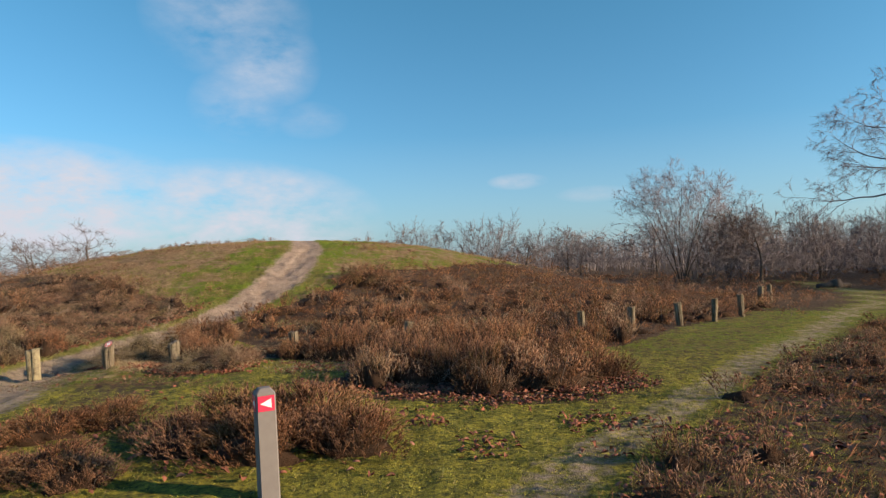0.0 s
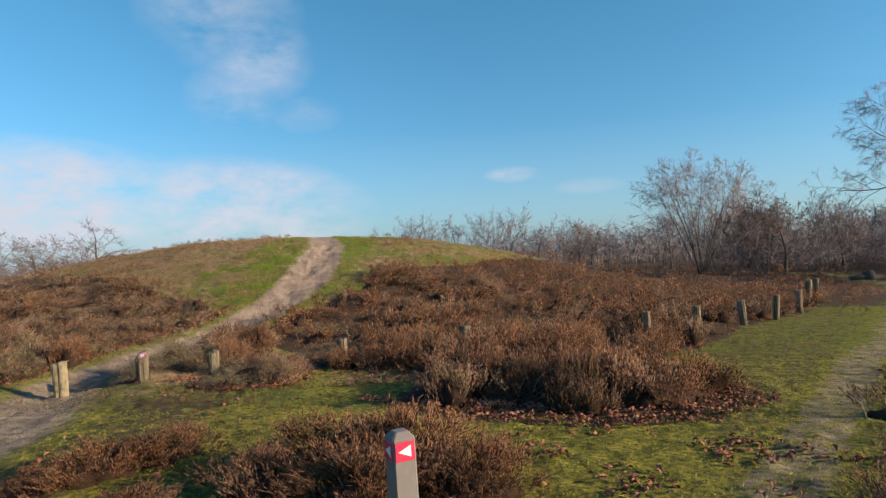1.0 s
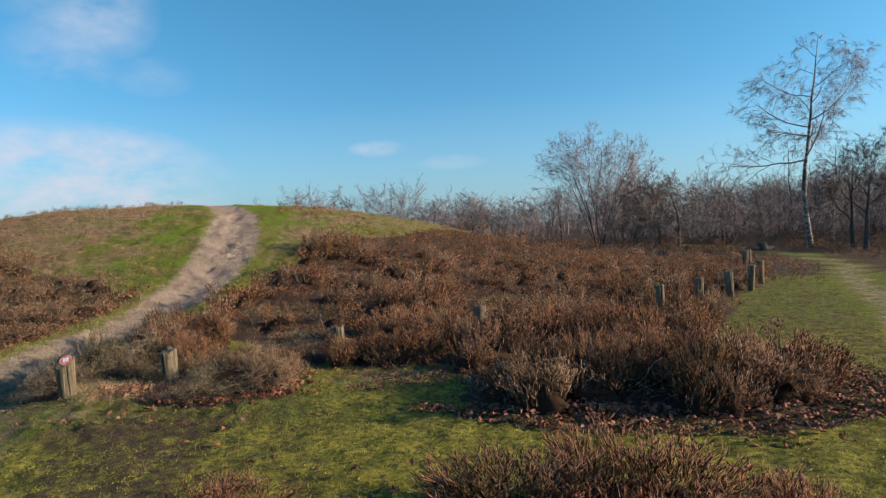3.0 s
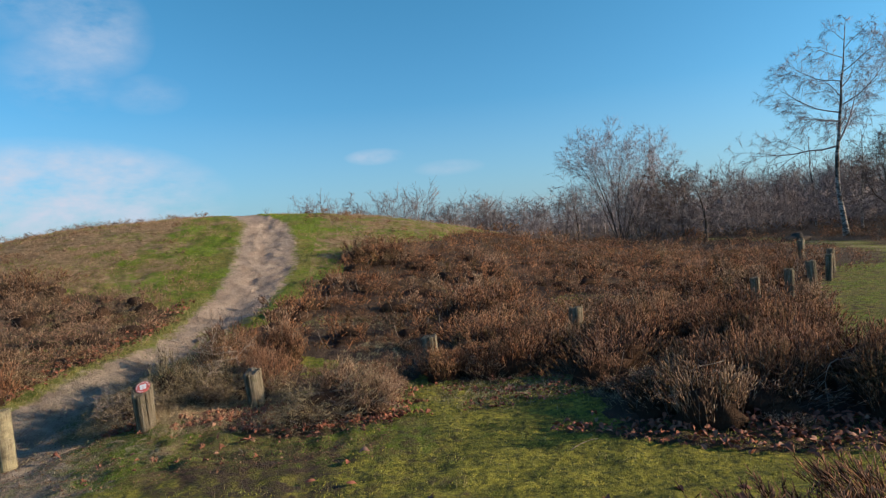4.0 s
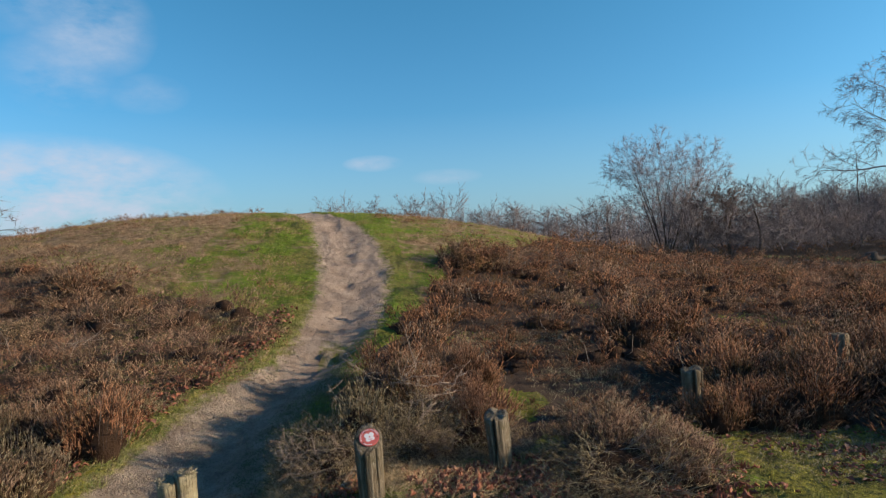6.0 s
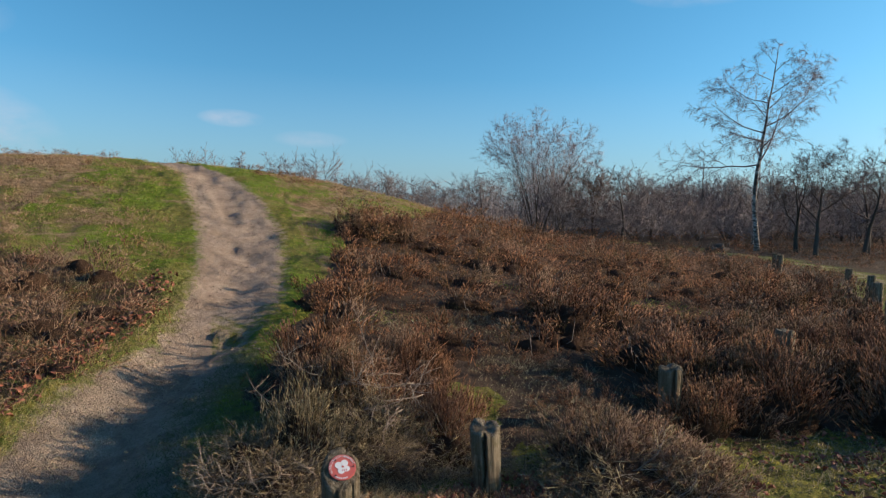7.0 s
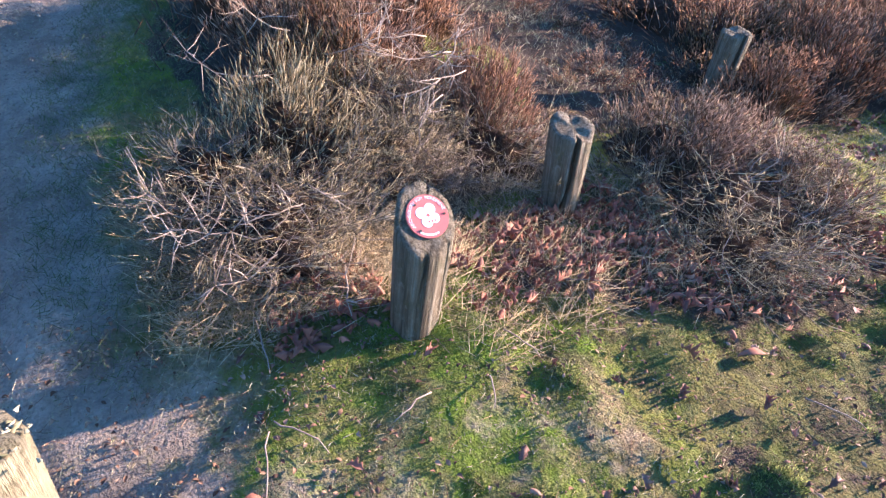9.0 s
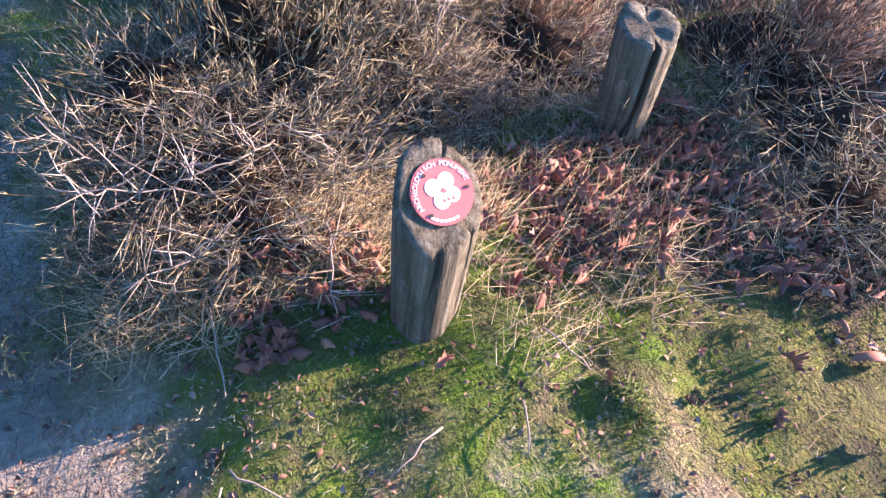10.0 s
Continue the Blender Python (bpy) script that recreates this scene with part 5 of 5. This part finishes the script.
badge()
round_post("fence_post", -3.93, 8.535, 0.072, 0.367, 17, lean=(-2.0, -4.0), notch=[radians(238), radians(64)], slant=0.25, slant_to=radians(70))
round_post("fence_post", -2.445, 9.06, 0.070, 0.415, 23, lean=(2.0, -2.0), notch=[radians(245), radians(290)], slant=0.1)
round_post("fence_post", -0.885, 9.58, 0.070, 0.47, 29, lean=(0, 1), cracks=2)
for k, (x, y, high, lean) in enumerate(((1.757, 10.5, 0.48, (0, -1.5)), (2.65, 11.1, 0.48, (1, 0)), (3.67, 11.95, 0.47, (0, -4)), (4.5, 12.65, 0.48, (2, 2)), (5.35, 13.6, 0.48, (0, -2)), (6.8, 16.3, 0.5, (0, 3)), (7.25, 16.8, 0.5, (1, -3)))):
    round_post("fence_post", x, y, 0.056 + 0.006 * (k % 3), high, 40 + k, lean=lean)


def waymark_post():
    """The square grey way-marking post with a bevelled cap and red arrow plates."""
    x, y, half, high = -0.89, 3.944, 0.056, 0.635
    top = new("waymark_post")
    top.matrix_basis = pose(x, y, ground_height(x, y), -0.5, -1.2, 31)
    bm = bmesh.new()
    rings = []
    for z, r in ((-0.3, half), (high - 0.034, half), (high - 0.026, half * 0.955), (high - 0.006, half * 0.66), (high - 0.001, half * 0.56), (high, half * 0.4)):
        c = min(0.008, r * 0.3)
        rings.append([bm.verts.new((px, py, z)) for px, py in ((r - c, -r), (r, c - r), (r, r - c), (r - c, r), (c - r, r), (-r, r - c), (-r, c - r), (c - r, -r))])
    for lower, upper in zip(rings, rings[1:]):
        for k in range(8):
            bm.faces.new((lower[k], lower[(k + 1) % 8], upper[(k + 1) % 8], upper[k]))
    bm.faces.new(rings[-1])
    bm.faces.new(rings[0][::-1])
    part("shaft", bm, PLASTIC, top)
    for turn in (0, -90):
        m = Matrix.Rotation(radians(turn), 4, "Z") @ Matrix.Translation((0, -half - 0.0012, high - 0.085))
        bm = bmesh.new()
        bmesh.ops.create_cube(bm, size=1.0, matrix=m @ Matrix.Diagonal((0.094, 0.003, 0.088, 1)))
        bmesh.ops.bevel(bm, geom=list(bm.edges), offset=0.001, segments=1, affect="EDGES")
        plate = part("arrow_plate", bm, RED, top, "red plate with a white arrow")
        bm = bmesh.new()
        pts = [(-0.034, 0.0), (0.029, 0.027), (0.029, -0.027)]
        low = [bm.verts.new(m @ Vector((u, -0.0014, v))) for u, v in pts]
        up_ = [bm.verts.new(m @ Vector((u, -0.0026, v))) for u, v in pts]
        bm.faces.new(up_[::-1])
        bm.faces.new(low)
        for k in range(3):
            bm.faces.new((low[k], low[(k + 1) % 3], up_[(k + 1) % 3], up_[k]))
        bmesh.ops.recalc_face_normals(bm, faces=bm.faces)
        part("arrow", bm, WHITE, plate, "white triangular arrow")
    return tagged(top, "grey plastic waymark post with red arrow plates beside heather", "waymark post")


waymark_post()

# ---- trees ----
# for each habit: wander, lift by level, fork angle by level, droop of the tips
HABIT = {
    "birch": (0.12, (0.03, -0.03, -0.08), (44, 42, 40), -0.30),
    "broad": (0.10, (0.01, 0.02, 0.0), (36, 38, 40), 0.02),
    "oak": (0.25, (0.05, 0.05, 0.03), (52, 50, 50), 0.10),
}


def grow_tree(seed, height, habit, limbs, far=False, kids=(9, 6, 5), twig=0.005):
    """The trunks and the branches of a bare tree: a list of Geo and one Geo.
    limbs: rows of height share, bearing, rise in degrees and length, on one trunk; or a number of stems from the root."""
    r = np.random.default_rng(seed)
    wander, lift, fork, droop = HABIT[habit]
    trunks_out, crown = [], Geo()

    def bent(at, d, length, radius, pieces, wob, up_, taper):
        line, d = [np.array(at, float)], np.array(d, float)
        for k in range(pieces):
            d = unit(d + r.normal(0, wob, 3) + np.array([0, 0, up_ * (0.5 + k / pieces)]))
            line.append(line[-1] + d * length / pieces)
        return np.array(line), np.maximum(np.linspace(radius, radius * taper, pieces + 1), twig)

    def aside(d, degrees_, turn):
        other = np.array([0, 0, 1.0]) if abs(d[2]) < 0.95 else np.array([1.0, 0, 0])
        u = unit(np.cross(d, other))
        v = np.cross(d, u)
        c = radians(degrees_ + r.normal(0, 9))
        return unit(d * math.cos(c) + (u * math.cos(turn) + v * math.sin(turn)) * math.sin(c))

    def spot_on(line, share):
        at = share * (len(line) - 1)
        q = min(int(at), len(line) - 2)
        return line[q] + (line[q + 1] - line[q]) * (at - q), unit(line[q + 1] - line[q]), q

    def tips(line, n_, length):
        k = r.integers(1, len(line), n_)
        start = line[k] + (line[k - 1] - line[k]) * r.uniform(0, 1, (n_, 1))
        d = unit(unit(line[k] - line[k - 1]) + r.normal(0, 0.38, (n_, 3)) + np.array([0, 0, droop]))
        crown.spikes(start, start + d * r.uniform(0.6, 1.2, (n_, 1)) * length, twig)

    def sprout(line, radii, length, level, first):
        """The side branches along a branch, thickest in number towards its end."""
        n_ = max(2, round(kids[level] * min(1.0, length / (1.6, 0.8, 0.4)[level])))
        for j in range(n_):
            share = first + (0.98 - first) * ((j + r.uniform(0.1, 0.9)) / n_) ** 0.8
            start, along, q = spot_on(line, share)
            d = aside(along, fork[level], j * 2.4 + r.uniform(-0.6, 0.6))
            own = length * ((0.74 if level == 0 else 0.62) - 0.34 * share) * r.uniform(0.75, 1.2)
            br, brr = bent(start, d, own, radii[q] * 0.5, 4 if level == 0 else 3 if level == 1 else 2, wander * (1.1 + 0.2 * level), lift[level], 0.35)
            if far and level:
                crown.spikes(br[:1], br[-1:], brr[0])
            else:
                crown.tube(br, brr, 3, False)
            if level < len(kids) - 1:
                sprout(br, brr, own, level + 1, 0.15)
            tips(br, (4 if level else 2) if far else (5 if level == len(kids) - 1 else 3), max(0.2 if far else 0.3, own * (0.6 if level else 0.3)))

    if isinstance(limbs, int):
        fan = r.permutation(np.linspace(0.04, 0.62, limbs))
        for k, out in enumerate(fan):
            a = 2.4 * k + r.uniform(-0.3, 0.3)
            length, radius = height * (0.86 - 0.12 * out), height * 0.0055 * r.uniform(0.7, 1.2)
            line, radii = bent((0.1 * math.cos(a), 0.1 * math.sin(a), -0.15), unit(np.array([out * math.cos(a), out * math.sin(a), 1])), length, radius, 9, wander * 0.7, 0.0, 0.2)
            body = Geo()
            body.tube(line, radii, 5 if far else 7)
            trunks_out.append(body)
            sprout(line, radii, length * 0.72, 0, 0.26)
        return trunks_out, crown
    tall = height * (0.97 if habit == "birch" else 0.62)
    line, radii = bent((0, 0, -0.2), (r.normal(0, 0.02), r.normal(0, 0.02), 1), tall, height * (0.0128 if habit == "birch" else 0.021), 12, wander * (0.55 if habit == "birch" else 0.3), 0.09, 0.12)
    radii[0] *= 1.3
    body = Geo()
    body.tube(line, radii, 6 if far else 9)
    trunks_out.append(body)
    for share, bearing, rise, length in limbs:
        start, along, q = spot_on(line, share * height / tall if share * height < tall else 0.99)
        b, e = radians(bearing), radians(rise)
        br, brr = bent(start, (math.cos(b) * math.cos(e), math.sin(b) * math.cos(e), math.sin(e)), length, radii[q] * 0.55, 6, wander, lift[0], 0.25)
        crown.tube(br, brr, 3 if far else 5, False)
        sprout(br, brr, length, 0, 0.24)
        tips(br, 6, length * 0.16)
    return trunks_out, crown


def round_limbs(seed, n_, low, high, length, rise=(10, 60)):
    """Limbs turned round the trunk, longest below, steeper towards the top."""
    r = random.Random(seed)
    return [(low + (high - low) * k / (n_ - 1), 137.5 * k + r.uniform(-25, 25), rise[0] + (rise[1] - rise[0]) * k / (n_ - 1) + r.uniform(-10, 10), length * (1.05 - 0.5 * k / (n_ - 1)) * r.uniform(0.8, 1.15)) for k in range(n_)]


def tree_kind(seed, height, habit, limbs, crown_mat, far=False, kids=(9, 6, 5), twig=0.005):
    trunks, crown = grow_tree(seed, height, habit, limbs, far, kids, twig)
    bark = BIRCH if habit == "birch" else BARK
    return habit, [t.mesh("trunk", bark, True) for t in trunks], crown.mesh("crown", crown_mat)


TREE_WORDS = {"birch": "bare silver birch, white bark,", "oak": "bare dark gnarled oak", "broad": "bare many-stemmed birch, broad crown,"}


def tree(kind, x, y, turn=0.0, scale=1.0, where="at the edge of the heath", lean=(0, 0)):
    habit, trunks, crown = kind
    top = new({"birch": "birch_tree", "oak": "oak_tree", "broad": "birch_thicket"}[habit])
    for body in trunks:
        part("trunk", body, BARK, top)
    part("crown", crown, BRANCH, top, "fine leafless branches")
    top.matrix_basis = pose(x, y, ground_height(x, y), lean[0], lean[1], turn) @ Matrix.Diagonal((scale, scale, scale, 1))
    return tagged(top, f"{TREE_WORDS[habit]} {where}", "tree", "trees round the heath")


# the tall birch: long level limbs low down, an ascending fork, a fanned top
tall_birch = tree_kind(101, 8.0, "birch", [
    (0.44, 142, 4, 2.9), (0.45, -36, 46, 2.3), (0.47, 60, 20, 1.7), (0.51, 235, 20, 1.8), (0.55, 160, 20, 1.7), (0.59, 138, 16, 2.3), (0.62, -40, 28, 2.1), (0.66, 70, 30, 1.3),
    (0.70, 250, 30, 1.3), (0.73, 146, 28, 1.7), (0.77, -42, 26, 1.7), (0.83, 120, 40, 1.1), (0.87, -50, 42, 1.0), (0.91, 150, 50, 0.8), (0.94, 20, 60, 0.6)],
    BRANCH_PALE, kids=(7, 5, 4), twig=0.0034)
tree(tall_birch, 14.55, 24.0, 0, 1.0, lean=(0, -6))
broad = tree_kind(108, 5.9, "broad", 9, BRANCH_PALE, kids=(9, 6, 4), twig=0.0034)
tree(broad, 9.4, 31.8, 0, 1.0, "behind the heath")
tree(tree_kind(109, 3.6, "broad", 6, BRANCH, kids=(8, 5, 4), twig=0.006), 12.0, 31.2, 40, 1.0, "behind the heath")
oaks = [tree_kind(110 + k, 4.6, "oak", round_limbs(k, 7, 0.26, 0.6, 2.4, (22, 70)), BRANCH, kids=(5, 4, 3), twig=0.004) for k in range(3)]
tree(oaks[0], 14.9, 21.8, 40, 1.0)
tree(oaks[1], 16.9, 21.5, 10, 1.0)
tree(oaks[2], 15.6, 23.2, 130, 0.95)
slim = tree_kind(120, 8.4, "birch", round_limbs(20, 14, 0.36, 0.95, 1.7, (35, 60)), BRANCH_PALE, kids=(7, 5, 4), twig=0.004)
tree(slim, 19.6, 20.6, 30, 1.0, "beside the trail")
tree(slim, 20.5, 20.2, 160, 1.05, "beside the trail", (0, 6))
far_oak = [tree_kind(130 + k, 4.7, "oak", round_limbs(30 + k, 8, 0.22, 0.58, 2.0, (25, 72)), BRANCH_HAZY, True, (7, 6), 0.0075) for k in range(3)]
far_birch = [tree_kind(140 + k, 5.4, "birch", round_limbs(40 + k, 10, 0.3, 0.93, 1.5, (35, 60)), BRANCH_HAZY, True, (6, 4), 0.0055) for k in range(3)]
far_thicket = [tree_kind(150 + k, 4.2, "broad", 6, BRANCH_HAZY, True, (8, 6), 0.0075) for k in range(2)]
# single trees seen over the mound
for kind, x, y, turn, scale in (
    (far_thicket[0], -6.3, 43.5, 20, 1.08), (far_thicket[1], -5.2, 44.5, 20, 0.98), (far_oak[1], -2.9, 43.0, 70, 1.08), (far_thicket[0], -1.5, 42.0, 10, 1.05), (far_thicket[1], 0.2, 41.5, 90, 1.1),
    (far_oak[2], 2.0, 41.0, 140, 0.9), (far_thicket[1], 3.6, 41.0, 0, 0.9), (far_oak[0], 5.0, 42.0, 220, 0.92), (far_thicket[0], 6.6, 41.0, 60, 0.76),
    (far_oak[2], -24.8, 33.0, 0, 1.02), (far_oak[0], -26.6, 31.5, 100, 1.0), (far_thicket[0], -24.0, 34.5, 40, 0.85), (far_birch[0], -29.0, 33.0, 40, 0.8),
):
    tree(kind, x, y, turn, scale, "beyond the mound")
shrub_oak = tree_kind(160, 1.7, "oak", round_limbs(60, 8, 0.18, 0.58, 0.95, (15, 65)), BRANCH, kids=(6, 4), twig=0.0035)
tree(shrub_oak, -12.3, 18.9, 20, 1.0, "on the shoulder of the mound")
tree(shrub_oak, -14.2, 18.8, 140, 0.8, "on the shoulder of the mound")
wood_rng = random.Random(77)
for k in range(104):
    x, y = wood_rng.uniform(5, 48), wood_rng.uniform(26, 46)
    if (x < 9 and y < 38) or (13.2 < x < 16.2 and y < 28):
        continue
    pick = wood_rng.random()
    kind = wood_rng.choice(far_oak) if pick < 0.45 else wood_rng.choice(far_birch) if pick < 0.6 else wood_rng.choice(far_thicket)
    size = 0.68 if x < 9 else 0.80 if y < 31 else 0.94
    tree(kind, x, y, wood_rng.uniform(0, 360), size * wood_rng.uniform(0.85, 1.12), "in the wood behind the heath")
for x, y in ((18.5, 22.5), (20.5, 20.5), (22.5, 22), (24, 19), (26.5, 21), (29, 18), (21.5, 24.5), (25, 24.5), (28, 24)):
    tree(wood_rng.choice(far_oak), x, y, wood_rng.uniform(0, 360), wood_rng.uniform(0.75, 1.0), "in the wood behind the heath")

# tangled undergrowth of the wood and a far belt of trees
under, belt = Geo(), Geo()
u_rng = np.random.default_rng(8)
shrub_arrays = [grow_tree(170 + k, 2.1, "broad", 5, True, (5, 4), 0.007)[1].arrays() for k in range(3)]
for _ in range(130):
    x, y = u_rng.uniform(8, 44), u_rng.uniform(25.5, 38)
    if x < 11 and y < 33:
        continue
    size = u_rng.uniform(0.6, 1.1)
    under.put(*laid(shrub_arrays[u_rng.integers(3)], pose(x, y, ground_height(x, y), 0, 0, u_rng.uniform(0, 360)) @ Matrix.Diagonal((size * 1.5, size * 1.5, size, 1))))
for _ in range(50):
    a, d, size = radians(u_rng.uniform(6, 78)), u_rng.uniform(44, 62), u_rng.uniform(1.0, 1.5)
    x, y = d * math.sin(a), d * math.cos(a)
    under.put(*laid(shrub_arrays[u_rng.integers(3)], pose(x, y, 0, 0, 0, u_rng.uniform(0, 360)) @ Matrix.Diagonal((size * 1.6, size * 1.6, size * 1.1, 1))))
for _ in range(2600):
    a, d = radians(u_rng.uniform(-75, 80)), u_rng.uniform(60, 110)
    x, y = d * math.sin(a), d * math.cos(a)
    high = u_rng.uniform(2.2, 4.6) * (1.0 if x > 5 else 0.72)
    base = np.array([[x, y, -0.1]])
    top_ = base + [[u_rng.normal(0, 0.3), u_rng.normal(0, 0.3), high]]
    belt.spikes(base, top_, 0.05)
    k = 14
    s = u_rng.uniform(0.2, 0.95, (k, 1))
    mid = base + (top_ - base) * s
    belt.spikes(mid, mid + np.stack([u_rng.normal(0, 0.9, k), u_rng.normal(0, 0.9, k), u_rng.uniform(0.2, 1.0, k)], 1), 0.03)
tagged(new("undergrowth", under.mesh("undergrowth", BRANCH_HAZY)), "tangled bare brown undergrowth among the trees", "undergrowth", kind="stuff")
tagged(new("far_wood", belt.mesh("far_wood", BRANCH_HAZY)), "distant belt of bare brown trees along the horizon", "trees", kind="stuff")


def stump():
    g = Geo()
    pts = [(0, 0, -0.05), (0.02, 0.01, 0.12), (0.0, 0.03, 0.28)]
    g.tube(pts, [0.24, 0.19, 0.17], 11)
    g.tube([(-0.7, 0.1, 0.06), (-0.2, 0.05, 0.09), (0.5, -0.1, 0.07)], [0.09, 0.10, 0.08], 9)
    ob = new("tree_stump", g.mesh("tree_stump", BARK, True))
    ob.matrix_basis = pose(12.3, 23.6, ground_height(12.3, 23.6), 0, 0, 20)
    tagged(ob, "dark old tree stump with a fallen limb beside the trail", "stump")


stump()
